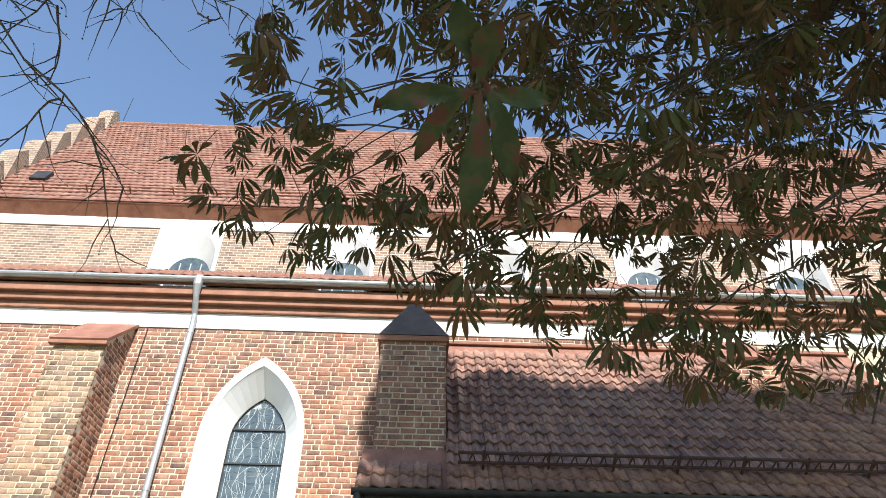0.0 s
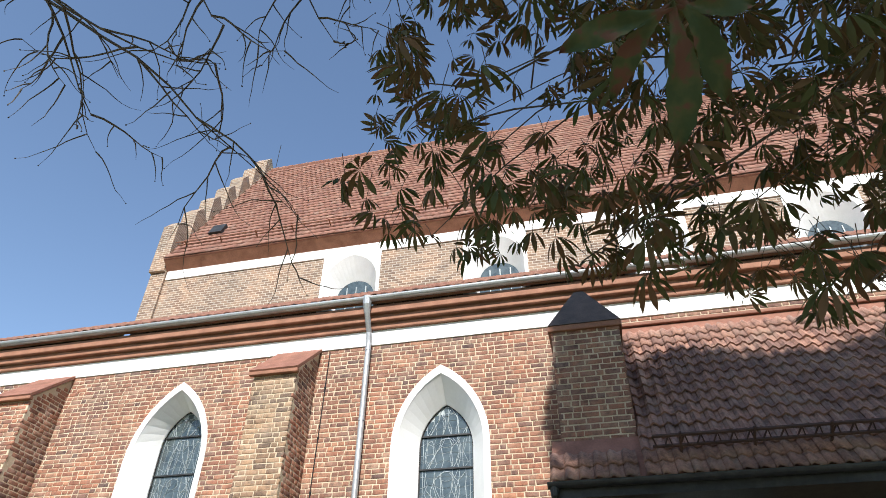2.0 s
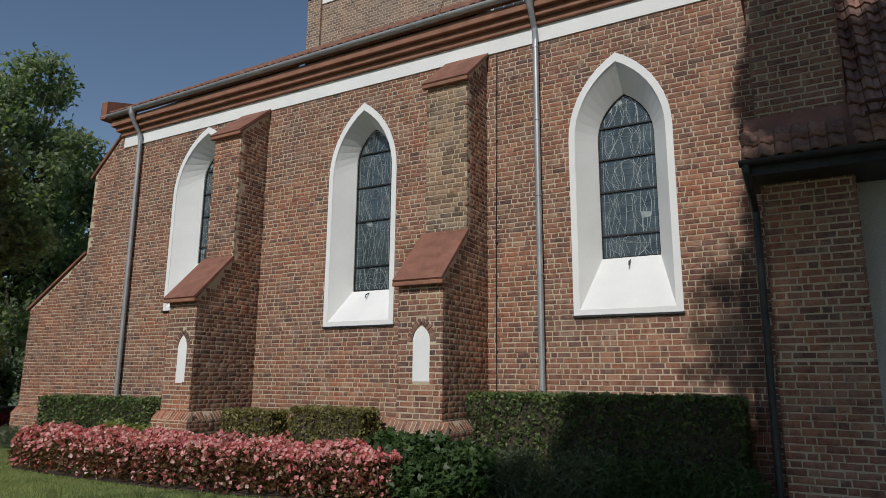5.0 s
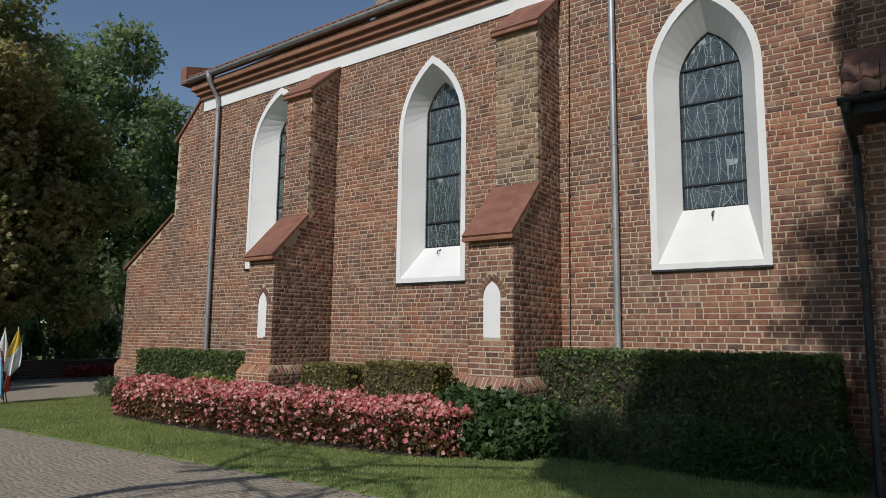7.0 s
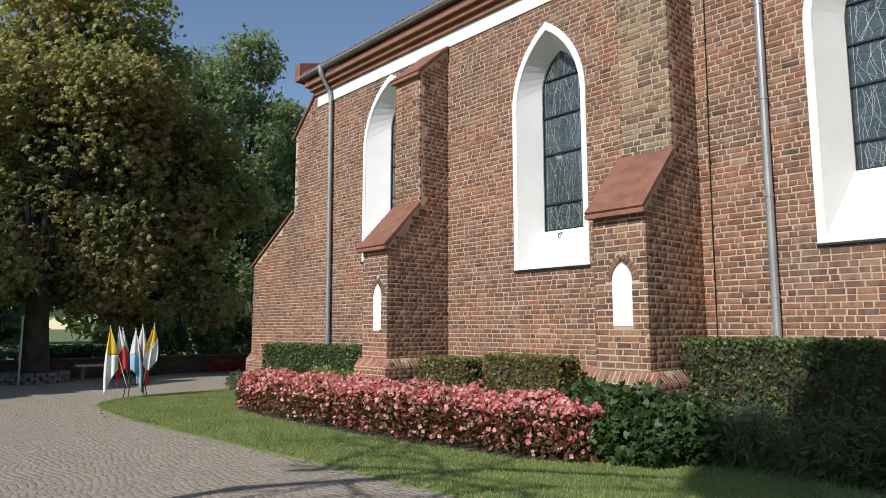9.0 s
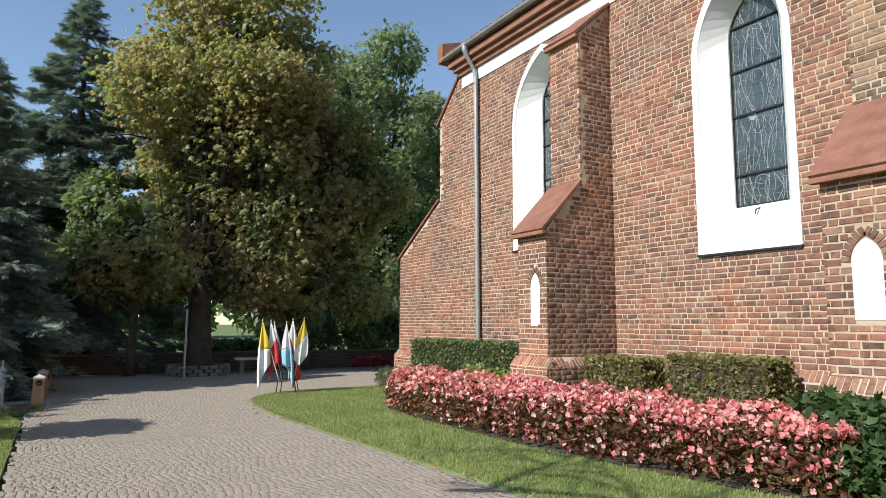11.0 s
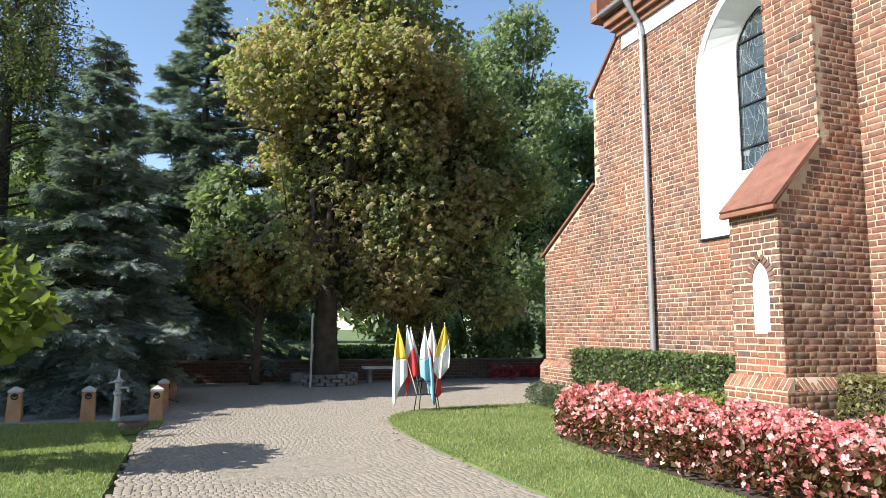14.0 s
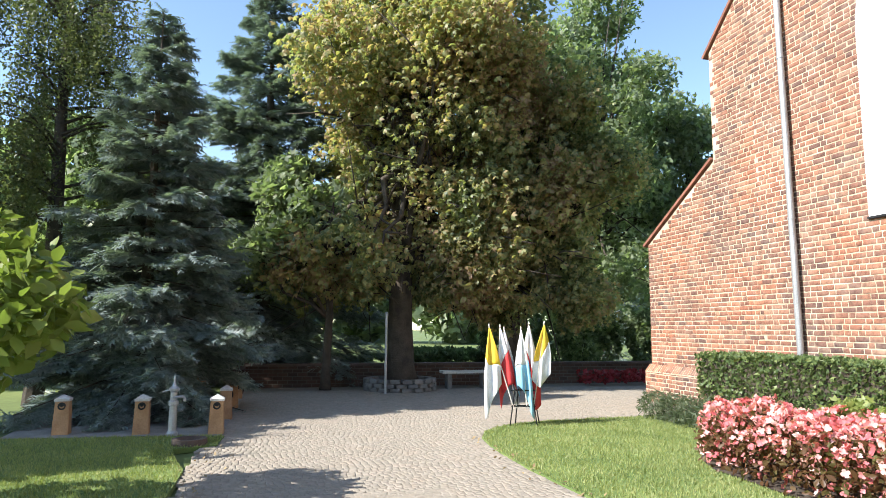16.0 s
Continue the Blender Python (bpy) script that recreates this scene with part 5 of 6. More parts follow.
BIGOVAL = (np.array([(0, 0, 0), (0.2, 0.25, 0.04), (0.27, 0.6, 0.05), (0, 1, -0.08), (-0.27, 0.6, 0.05), (-0.2, 0.25, 0.04), (0, 0.5, -0.02)]), [(0, 1, 6), (1, 2, 6), (2, 3, 6), (3, 4, 6), (4, 5, 6), (5, 0, 6)])
shrub("magnolia", "young magnolia with large light green leaves", [(-9.6, -11.25, 1.8, 0.8, 0.8, 0.7), (-9.2, -10.75, 1.78, 0.4, 0.45, 0.35), (-9.8, -11.6, 2.4, 0.6, 0.6, 0.45), (-9.9, -11.9, 1.2, 0.6, 0.6, 0.4)], 1500, BIGOVAL, 0.19, M_LEAF_LIGHT, 62, up=1.0, stems=False)
mag = bpy.data.objects["magnolia"]
bm = bmesh.new()
tube(bm, [(-10.1, -12.3, 0), (-10.0, -12.2, 0.8), (-9.9, -11.8, 1.4), (-9.5, -11.2, 1.8)], [0.045, 0.04, 0.03, 0.012], 8)
tube(bm, [(-9.9, -11.8, 1.4), (-9.9, -11.7, 2.0), (-9.8, -11.5, 2.5)], [0.03, 0.02, 0.008], 6)
part("trunk", bm, M_BARK, mag, "slim grey stem")


# ---- clipped hedges and planting along the wall ----
def hedge(name, label, x0, x1, y0, y1, h, seed, mat):
    """A clipped block: a dark twiggy heart with a dense skin of short sprays."""
    g = np.random.default_rng(seed)
    hg = thing(name, label, "hedge")
    bm = box(x0 + 0.07, x1 - 0.07, y0 + 0.07, y1 - 0.07, 0.0, h - 0.07)
    bmesh.ops.subdivide_edges(bm, edges=bm.edges, cuts=6, use_grid_fill=True)
    for v in bm.verts:
        v.co += Vector(g.normal(size=3)) * 0.02
    part("heart", bm, M_SOIL, hg, "dark twiggy inside of the hedge")
    area = (x1 - x0) * h * 2 + (y1 - y0) * h * 2 + (x1 - x0) * (y1 - y0)
    n = int(area * 1050)
    pts, nrm = [], []
    for _ in range(n):
        k = g.uniform(0, area)
        u, v, d = g.uniform(), g.uniform(), g.normal() * 0.022 - 0.01
        d += 0.03 * noise.noise(Vector((u * 9, v * 5, seed)))
        if k < (x1 - x0) * h:
            pts.append((x0 + u * (x1 - x0), y0 - d, v * h)), nrm.append((0, -1, 0))
        elif k < (x1 - x0) * h * 2:
            pts.append((x0 + u * (x1 - x0), y1 + d, v * h)), nrm.append((0, 1, 0))
        elif k < (x1 - x0) * h * 2 + (y1 - y0) * h:
            pts.append((x0 - d, y0 + u * (y1 - y0), v * h)), nrm.append((-1, 0, 0))
        elif k < area - (x1 - x0) * (y1 - y0):
            pts.append((x1 + d, y0 + u * (y1 - y0), v * h)), nrm.append((1, 0, 0))
        else:
            pts.append((x0 + u * (x1 - x0), y0 + v * (y1 - y0), h + d)), nrm.append((0, 0, 1))
    nrm = np.array(nrm, float)
    y = nrm * 0.7 + g.normal(size=(n, 3)) * 0.55 + (0, 0, 0.25)
    y /= np.linalg.norm(y, axis=1)[:, None]
    x = np.cross(y, g.normal(size=(n, 3)))
    x /= np.linalg.norm(x, axis=1)[:, None]
    R = np.stack([x, y, np.cross(x, y)], 2)
    v, f = scatter(*TUFT, np.array(pts) - nrm * 0.025, 0.047, g, mats=R)
    raw("sprays", v, f, mat, hg, "dense clipped green sprays")
    return hg


hedge("hedge", "clipped dark green yew hedge against the church wall", -12.75, -8.32, -1.62, -0.75, 1.23, 71, M_YEW)
hedge("hedge", "clipped yew hedge half in tree shade", -1.68, 2.62, -0.88, -0.16, 1.49, 72, M_YEW)
NEEDLY = (np.array([(0, 0, 0), (0.1, 0.5, 0.02), (0, 1, 0), (-0.1, 0.5, 0.02), (0.35, 0.8, 0.1), (0.12, 0.3, 0), (-0.35, 0.8, -0.1), (-0.12, 0.3, 0)]), [(0, 1, 2, 3), (0, 5, 4), (0, 6, 7)])
hedge("clipped_shrub", "olive-brown clipped shrub block at the wall foot", -7.28, -5.96, -0.98, -0.38, 1.06, 73, M_BROWNSHRUB)
hedge("clipped_shrub", "olive-brown clipped shrub block at the wall foot", -5.44, -3.72, -0.98, -0.38, 1.16, 74, M_BROWNSHRUB)
shrub("juniper", "spreading fresh green juniper beside the flower bed", [(-2.2, -2.25, 0.5, 0.6, 0.42, 0.46), (-1.6, -2.2, 0.48, 0.6, 0.5, 0.45), (-1.05, -2.0, 0.40, 0.5, 0.45, 0.42), (-1.6, -2.55, 0.28, 0.75, 0.4, 0.34)], 6200, TUFT, 0.085, M_SHRUB, 75, up=0.8)
shrub("low_green_shrub", "low light green shrub behind the begonias", [(-9.3, -1.95, 0.5, 0.5, 0.25, 0.33), (-8.6, -1.98, 0.5, 0.6, 0.25, 0.33)], 1500, TUFT, 0.075, M_LEAF_LIGHT, 76, up=0.8)
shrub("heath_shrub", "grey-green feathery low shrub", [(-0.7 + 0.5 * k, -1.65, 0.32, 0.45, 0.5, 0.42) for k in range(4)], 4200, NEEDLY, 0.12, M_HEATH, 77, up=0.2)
# the shaded end of the row: darker leaf colour stands in for tree shade
shrub("heath_shrub", "feathery low shrub with tree shade put into its dark colour", [(1.2 + 0.45 * k, -1.7, 0.3, 0.42, 0.5, 0.4) for k in range(4)], 3600, NEEDLY, 0.12, M_SHRUB, 78, up=0.2)
shrub("heath_shrub", "grey-green low shrub at the hedge end", [(-13.75 + 0.55 * k, -1.75, 0.2, 0.45, 0.32, 0.32) for k in range(5)], 3600, NEEDLY, 0.11, M_HEATH, 79, up=0.2)


# ---- begonia bed ----
def bed_edge(x):
    """Front and back of the bed at x."""
    front = float(np.interp(x, [-10.75, -10.4, -9.7, -8, -5.5, -3.9, -2.6, -2.0, -1.7], [-2.75, -3.3, -3.66, -3.76, -3.72, -3.5, -3.3, -3.1, -2.7]))
    back = float(np.interp(x, [-10.75, -10.3, -9, -2.6, -2.1, -1.7], [-2.65, -2.25, -2.1, -2.15, -2.4, -2.65]))
    return front, back


bed = thing("begonia_bed", "long bed of pink and white begonias with bronze leaves", "flower bed")
xs = np.linspace(-10.78, -1.7, 40)
soil = [(x, bed_edge(x)[0] - 0.05) for x in xs] + [(x, bed_edge(x)[1] + 0.1) for x in xs[::-1]]
bm = bmesh.new()
bm.faces.new([bm.verts.new((x, y, 0.032)) for x, y in soil])
part("soil", bm, M_SOIL, bed, "dark bare soil")
gb = np.random.default_rng(81)
flower_p, leaf_p = [], []
while len(flower_p) < 9000 or len(leaf_p) < 15000:
    x = gb.uniform(-10.75, -1.72)
    a, b = bed_edge(x)
    y = gb.uniform(a - 0.08, b)
    t = (y - a) / max(b - a, 0.05)
    h = 0.67 + 0.17 * noise.noise(Vector((x * 1.7, y * 1.7, 0))) + 0.10 * noise.noise(Vector((x * 5, y * 5, 3)))
    edge = min(t + 0.1, 1.1 - t, (x + 10.85) / 0.8, (-1.62 - x) / 0.6)
    h *= min(1.0, 0.45 + 1.7 * max(edge, 0.0) ** 0.6)
    if len(flower_p) < 9000:
        flower_p.append((x, y, h * (1.0 if gb.uniform() < 0.55 else gb.uniform(0.14, 1.0)) + gb.normal() * 0.02))
    leaf_p.append((x, y, h * gb.uniform(0.12, 0.97)))
petal_v, petal_f = [(0, 0, 0)], []
for k in range(4):
    c_, s_ = math.cos(k * math.pi / 2 + 0.2), math.sin(k * math.pi / 2 + 0.2)
    o = len(petal_v)
    petal_v += [(c_ * r - s_ * w, s_ * r + c_ * w, h) for r, w, h in ((0.30, -0.26, 0.15), (0.52, -0.20, 0.24), (0.58, 0.08, 0.2), (0.46, 0.26, 0.26), (0.22, 0.24, 0.13))]
    petal_f.append((0, o, o + 1, o + 2, o + 3, o + 4))
petal = (np.array(petal_v), petal_f)
v, f = scatter(*petal, np.array(flower_p), 0.056, gb, 0.5)
tagged(raw("blossoms", v, f, M_PETAL, bed, "pink and whitish begonia blossoms"), kind="stuff")
v, f = scatter(*BIGOVAL, np.array(leaf_p), 0.08, gb, 0.7)
tagged(raw("leaves", v, f, M_BEGLEAF, bed, "bronze and green leaves"), kind="stuff")
red_bed = thing("red_flower_bed", "small bed of dark red flowers along the low wall", "flower bed")
pts = np.stack([gb.uniform(-21.0, -20.4, 500), gb.uniform(0.2, 3.4, 500), gb.uniform(0.1, 0.42, 500)], 1)
v, f = scatter(*petal, pts, 0.11, gb, 0.6)
M_REDPETAL = leaf_material("red_petal", [(0.0, (0.18, 0.015, 0.02)), (1.0, (0.36, 0.04, 0.05))], 0.5, 0.2)
tagged(raw("blossoms", v, f, M_REDPETAL, red_bed), kind="stuff")


# ---- grass ----
def grass(name, poly, box_, n, seed, skip=None):
    g = np.random.default_rng(seed)
    x0, x1, y0, y1 = box_
    P = np.stack([g.uniform(x0, x1, n), g.uniform(y0, y1, n)], 1)
    P = np.array([p for p in P if inside(poly, p[0], p[1]) and not (skip and inside(skip, p[0], p[1]))])
    m = len(P)
    a, lean = g.uniform(0, math.tau, m), g.uniform(0, 0.03, m)
    hgt = g.uniform(0.018, 0.045, m)
    wd = 0.0065
    v = np.zeros((m, 3, 3))
    v[:, :, :2] = P[:, None]
    v[:, 0, 0] += wd * np.cos(a)
    v[:, 0, 1] += wd * np.sin(a)
    v[:, 1, 0] -= wd * np.cos(a)
    v[:, 1, 1] -= wd * np.sin(a)
    v[:, 2, 0] += lean * np.sin(a * 3)
    v[:, 2, 1] += lean * np.cos(a * 3)
    v[:, :2, 2] = 0.018
    v[:, 2, 2] = 0.02 + hgt
    f = np.arange(m * 3).reshape(-1, 3)
    ob = raw(name, v.reshape(-1, 3), f, M_GRASSBLADE)
    tagged(ob, "short mown grass blades", "grass", kind="stuff")


grass("grass", LAWN, (-14.1, 2.9, -5.8, -1.5), 110000, 91, soil)
grass("grass", LAWN_SOUTH, (-14.0, -4.0, -13.0, -9.3), 60000, 92)
gl_ = np.random.default_rng(95)
pts = []
for k in range(170):
    x = gl_.uniform(-12.5, 2.5)
    pts.append((x, edge_road(x) + gl_.normal() * 0.10 - 0.06, 0.035))
for k in range(120):
    pts.append((gl_.uniform(-13, -1), gl_.uniform(-9.6, -9.2) + gl_.normal() * 0.1, 0.03))
v, f = scatter(*OVAL, np.array(pts), 0.055, gl_, 2.5)
M_DRY = leaf_material("dry_leaf", [(0.0, (0.12, 0.07, 0.03)), (1.0, (0.36, 0.27, 0.15))], 0.8, 0.1)
tagged(raw("fallen_leaves", v, f, M_DRY), "dry fallen leaves along the lawn edge", "leaves", kind="stuff")


# ---- flags on their stand ----
M_CLOTH = {k: plain(k + "_flag_cloth", c1, c2, 0.7, scale=4, fine=90, bump=0.1) for k, c1, c2 in (("white", (0.72, 0.72, 0.74), (0.80, 0.80, 0.81)), ("yellow", (0.72, 0.46, 0.03), (0.78, 0.54, 0.05)), ("red", (0.55, 0.03, 0.035), (0.64, 0.05, 0.05)), ("blue", (0.22, 0.48, 0.66), (0.30, 0.56, 0.72)))}
M_POLE = plain("pale_painted_pole", (0.55, 0.5, 0.42), (0.68, 0.63, 0.55), 0.5, scale=8, fine=60)
SIDE = Vector((0.26, 0.966, 0))
AHEAD = Vector((-0.966, 0.26, 0))
STAND = Vector((-13.36, -4.55, 0))
stand = thing("flag_stand", "black iron flag stand on thin splayed legs", "flag stand")
for dx, dy in ((-0.20, 0.0), (-0.10, 0.22), (0.20, 0.0), (0.26, 0.22)):
    foot = STAND + SIDE * dx * 1.15 + AHEAD * dy
    top = STAND + SIDE * dx * 0.7 + AHEAD * dy * 0.6 + Vector((0, 0, 0.62))
    part("leg", tube(bmesh.new(), [foot, top], 0.011, 8), M_BAR, stand)
for z in (0.34, 0.60):
    bm = bmesh.new()
    tube(bm, [STAND + SIDE * a + AHEAD * b + Vector((0, 0, z)) for a, b in ((-0.2, 0), (0.2, 0), (0.22, 0.14), (-0.12, 0.14), (-0.2, 0))], 0.009, 6)
    part("ring_bar", bm, M_BAR, stand)


def flag(tip, foot, depth, colours, sway, length, seed):
    """A limp flag that hangs in folds from a slanting pole; two stripes of cloth."""
    g = random.Random(seed)
    names = " and ".join(colours)
    fl = thing("flag", f"limp {names} flag hanging from a slanting pole", "flag", group="flags on the stand")
    a, b = STAND + SIDE * foot + AHEAD * depth + Vector((0, 0, 0.30)), STAND + SIDE * tip[0] + AHEAD * (depth * 1.2) + Vector((0, 0, tip[1]))
    part("pole", tube(bmesh.new(), [a, b + (b - a) * 0.015], 0.011, 8), M_POLE, fl)
    part("finial", turned(bmesh.new(), [(0.004, 0), (0.016, 0.015), (0.012, 0.04), (0.002, 0.06)], 8, (0, 0)), M_POLE, fl).location = b + (b - a) * 0.012
    rows_, cols = 10, 14
    for half, colour in enumerate(colours):
        bm = bmesh.new()
        grid = []
        for j in range(rows_ + 1):
            line = []
            for i in range(cols + 1):
                u = i / cols
                seam = 0.50 + 0.34 * (u - 0.5) * (1 if seed % 2 else -1)
                t = seam * j / rows_ if half == 0 else seam + (1 - seam) * j / rows_
                on = b.lerp(a, t * 0.10)
                drop = t * length * (0.84 + 0.22 * math.sin(0.6 + 3.0 * u + seed))
                wide = 0.02 + 0.27 * math.sin(min(t * 1.25, 1.0) * math.pi / 2)
                fold = 0.05 * t * math.sin(10 * u + seed * 1.7 + 2.2 * t) + 0.02 * t * math.sin(23 * u + seed)
                side = (u - 0.5 + 0.06 * math.sin(8 * u + seed)) * wide + sway * t * length * 0.6
                line.append(bm.verts.new(on + SIDE * side + AHEAD * (fold - 0.02) + Vector((0, 0, -drop))))
            grid.append(line)
        for j in range(rows_):
            for i in range(cols):
                bm.faces.new((grid[j][i], grid[j][i + 1], grid[j + 1][i + 1], grid[j + 1][i]))
        ob = part("cloth_stripe", bm, M_CLOTH[colour], fl, f"{colour} cloth in loose folds", smooth=True)
        sol = ob.modifiers.new("thickness", "SOLIDIFY")
        sol.thickness = 0.003


flag((-0.57, 1.64), -0.16, 0.0, ("yellow", "white"), 0.02, 1.30, 1)
flag((-0.38, 1.63), -0.10, 0.05, ("white", "red"), 0.14, 1.28, 2)
flag((-0.30, 1.60), -0.05, 0.16, ("white", "blue"), 0.16, 1.1, 3)
flag((-0.03, 1.60), 0.06, 0.02, ("white", "blue"), 0.10, 1.28, 4)
flag((0.12, 1.68), 0.10, 0.14, ("white", "red"), 0.08, 1.2, 5)
flag((0.37, 1.69), 0.18, 0.06, ("yellow", "white"), -0.10, 0.85, 6)

# ---- low enclosure with posts, standpipe ----
M_SAND = plain("ochre_sandstone", (0.36, 0.20, 0.10), (0.50, 0.30, 0.16), 0.9, scale=5, fine=45, bump=0.5)
M_PALE = plain("pale_stone_cap", (0.48, 0.46, 0.42), (0.62, 0.60, 0.56), 0.9, scale=5, fine=45, bump=0.4)
# a light floor toned down to grey in place of the tree shade on it
M_GRAVEL = plain("shade_grey_gravel", (0.20, 0.185, 0.165), (0.32, 0.30, 0.27), 0.95, scale=3, fine=50, bump=0.8)
sheet("enclosure_paving", [(-13.62, -9.36), (-13.8, -12.4), (-19.6, -12.6), (-19.3, -9.2)], 0.012, M_GRAVEL, "gravel floor of the enclosure, greyed for tree shade", 0.05)


def stone_post():
    p = thing("stone_post", "short ochre stone post with a pale pyramid cap and iron ring", "post", group="posts of the enclosure")
    bm = bmesh.new()
    for w, z in ((0.115, 0.0), (0.095, 0.50)):
        for x, y in ((-w, -w), (w, -w), (w, w), (-w, w)):
            bm.verts.new((x, y, z))
    bm.verts.ensure_lookup_table()
    vs = list(bm.verts)
    bm.faces.new(vs[:4][::-1]), bm.faces.new(vs[4:])
    for i in range(4):
        bm.faces.new((vs[i], vs[(i + 1) % 4], vs[4 + (i + 1) % 4], vs[4 + i]))
    bmesh.ops.bevel(bm, geom=list(bm.edges), offset=0.008, segments=2, affect="EDGES")
    part("shaft", bm, M_SAND, p, "ochre stone shaft")
    bm = bmesh.new()
    lo = [bm.verts.new((x * 0.105, y * 0.105, z)) for z in (0.50, 0.535) for x, y in ((-1, -1), (1, -1), (1, 1), (-1, 1))]
    tip = bm.verts.new((0, 0, 0.60))
    bm.faces.new(lo[:4][::-1])
    for i in range(4):
        bm.faces.new((lo[i], lo[(i + 1) % 4], lo[4 + (i + 1) % 4], lo[4 + i]))
        bm.faces.new((lo[4 + i], lo[4 + (i + 1) % 4], tip))
    part("cap", bm, M_PALE, p, "pale pyramid cap")
    bm = bmesh.new()
    tube(bm, [(0.105, 0.045 * math.cos(a), 0.43 + 0.045 * math.sin(a)) for a in np.linspace(0, math.tau, 13)], 0.012, 6, cap=False)
    part("ring", bm, M_BAR, p, "dark iron chain ring")
    bm = turned(bmesh.new(), [(0.03, -0.01), (0.03, 0.01)], 10)
    bm.transform(pose(0.10, 0, 0.45, 0, 90, 0))
    part("boss", bm, M_BAR, p)
    return p


first = stone_post()
POSTS = [(-14.13, -11.67, 3), (-13.92, -10.53, 2), (-13.74, -9.44, 0), (-15.4, -9.40, 90), (-17.1, -9.36, 90), (-18.9, -9.34, 90), (-19.7, -10.2, 0), (-19.8, -11.5, 0)]
first.matrix_basis = pose(POSTS[0][0], POSTS[0][1], 0.0, 0, 0, POSTS[0][2])
for x, y, r in POSTS[1:]:
    copy_thing(first, pose(x, y, 0.0, 0, 0, r))
chain = thing("chain", "thin iron chain hung between the posts", "chain")
for (xa, ya, _), (xb, yb, _) in zip(POSTS[2:5], POSTS[3:6]):
    part("span", tube(bmesh.new(), [(xa + (xb - xa) * t, ya + (yb - ya) * t - 0.09, 0.43 - 0.5 * t * (1 - t)) for t in np.linspace(0.06, 0.94, 9)], 0.012, 5), M_BAR, chain)
hyd = thing("standpipe", "grey cast iron water standpipe with a spout", "standpipe", (-13.55, -10.05, 0))
part("column", turned(bmesh.new(), [(0.085, 0), (0.085, 0.06), (0.06, 0.09), (0.052, 0.45), (0.07, 0.47), (0.07, 0.52), (0.048, 0.54), (0.048, 0.66), (0.075, 0.68), (0.075, 0.71), (0.03, 0.75), (0.014, 0.80), (0.018, 0.86), (0.006, 0.90)], 14), M_ZINC, hyd, "fluted iron column")
part("spout", tube(bmesh.new(), [(0.04, 0.0, 0.58), (0.04, 0.13, 0.59), (0.04, 0.16, 0.56), (0.04, 0.16, 0.52)], 0.022, 8), M_ZINC, hyd)
part("lever", tube(bmesh.new(), [(0.0, -0.05, 0.69), (0.0, -0.16, 0.66)], 0.012, 6), M_ZINC, hyd)
basin = thing("drain_basin", "low dark stone drain basin on the lawn", "basin", (-12.75, -9.72, 0))
part("rim", loft([[(r * math.cos(a), r * math.sin(a), z) for a in np.linspace(0, math.tau, 16, endpoint=False)] for r, z in ((0.24, 0.0), (0.23, 0.10), (0.17, 0.10), (0.14, 0.03), (0.001, 0.028))]), M_DARKCAP, basin)

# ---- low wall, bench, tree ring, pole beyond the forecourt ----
# brick and joints darkened: the trees' shade on the low wall is in the colour
M_SHADEBRICK = far_brick("tree_shaded_brick", (0.07, 0.045, 0.035), (0.12, 0.07, 0.05), (0.12, 0.11, 0.09))
low_wall = thing("wall_churchyard", "low brick churchyard wall, coloured dark for tree shade, with a flat coping", "wall", kind="structure")
part("core", box(-21.75, -21.5, -9.3, 14, -0.05, 0.58), M_SHADEBRICK, low_wall)
part("coping", box(-21.8, -21.44, -9.3, 14, 0.575, 0.65, bevel=0.015), M_DARKCAP, low_wall)
part("core", box(-21.75, -19.9, -9.5, -9.25, -0.05, 0.58), M_SHADEBRICK, low_wall)
ringw = thing("tree_ring", "round dry stone ring about the chestnut trunk", "planter")
gr = random.Random(5)
for row in range(3):
    n = 19
    for k in range(n):
        a = (k + 0.5 * (row % 2)) * math.tau / n
        bm = box(-0.13, 0.13, -0.11, 0.11, 0, 0.105, bevel=0.025)
        for vtx in bm.verts:
            vtx.co *= 1 + gr.uniform(-0.06, 0.06)
        bm.transform(pose(-20.35 + 0.86 * math.cos(a), -5.25 + 0.86 * math.sin(a), row * 0.108, 0, 0, math.degrees(a) + 90))
        part("stone", bm, M_STONE, ringw)
part("fill", turned(bmesh.new(), [(0.78, 0.0), (0.78, 0.24)], 24, (-20.35, -5.25)), M_SOIL, ringw)
bench = thing("bench", "simple pale stone bench beside the low wall", "bench")
part("seat", box(-20.6, -20.2, -4.1, -2.7, 0.42, 0.49, bevel=0.012), M_PALE, bench)
for y in (-3.9, -2.9):
    part("leg", box(-20.55, -20.25, y - 0.06, y + 0.06, 0, 0.42, bevel=0.01), M_STONE, bench)
lamp = thing("thin_post", "thin grey metal post with a rounded cap", "post", (-19.26, -5.84, 0))
part("shaft", tube(bmesh.new(), [(0, 0, 0), (0, 0, 1.95)], 0.032, 10), M_ZINC, lamp)
part("cap", turned(bmesh.new(), [(0.045, 1.94), (0.05, 1.99), (0.03, 2.03), (0.005, 2.04)], 10), M_ZINC, lamp)
g2 = np.random.default_rng(140)
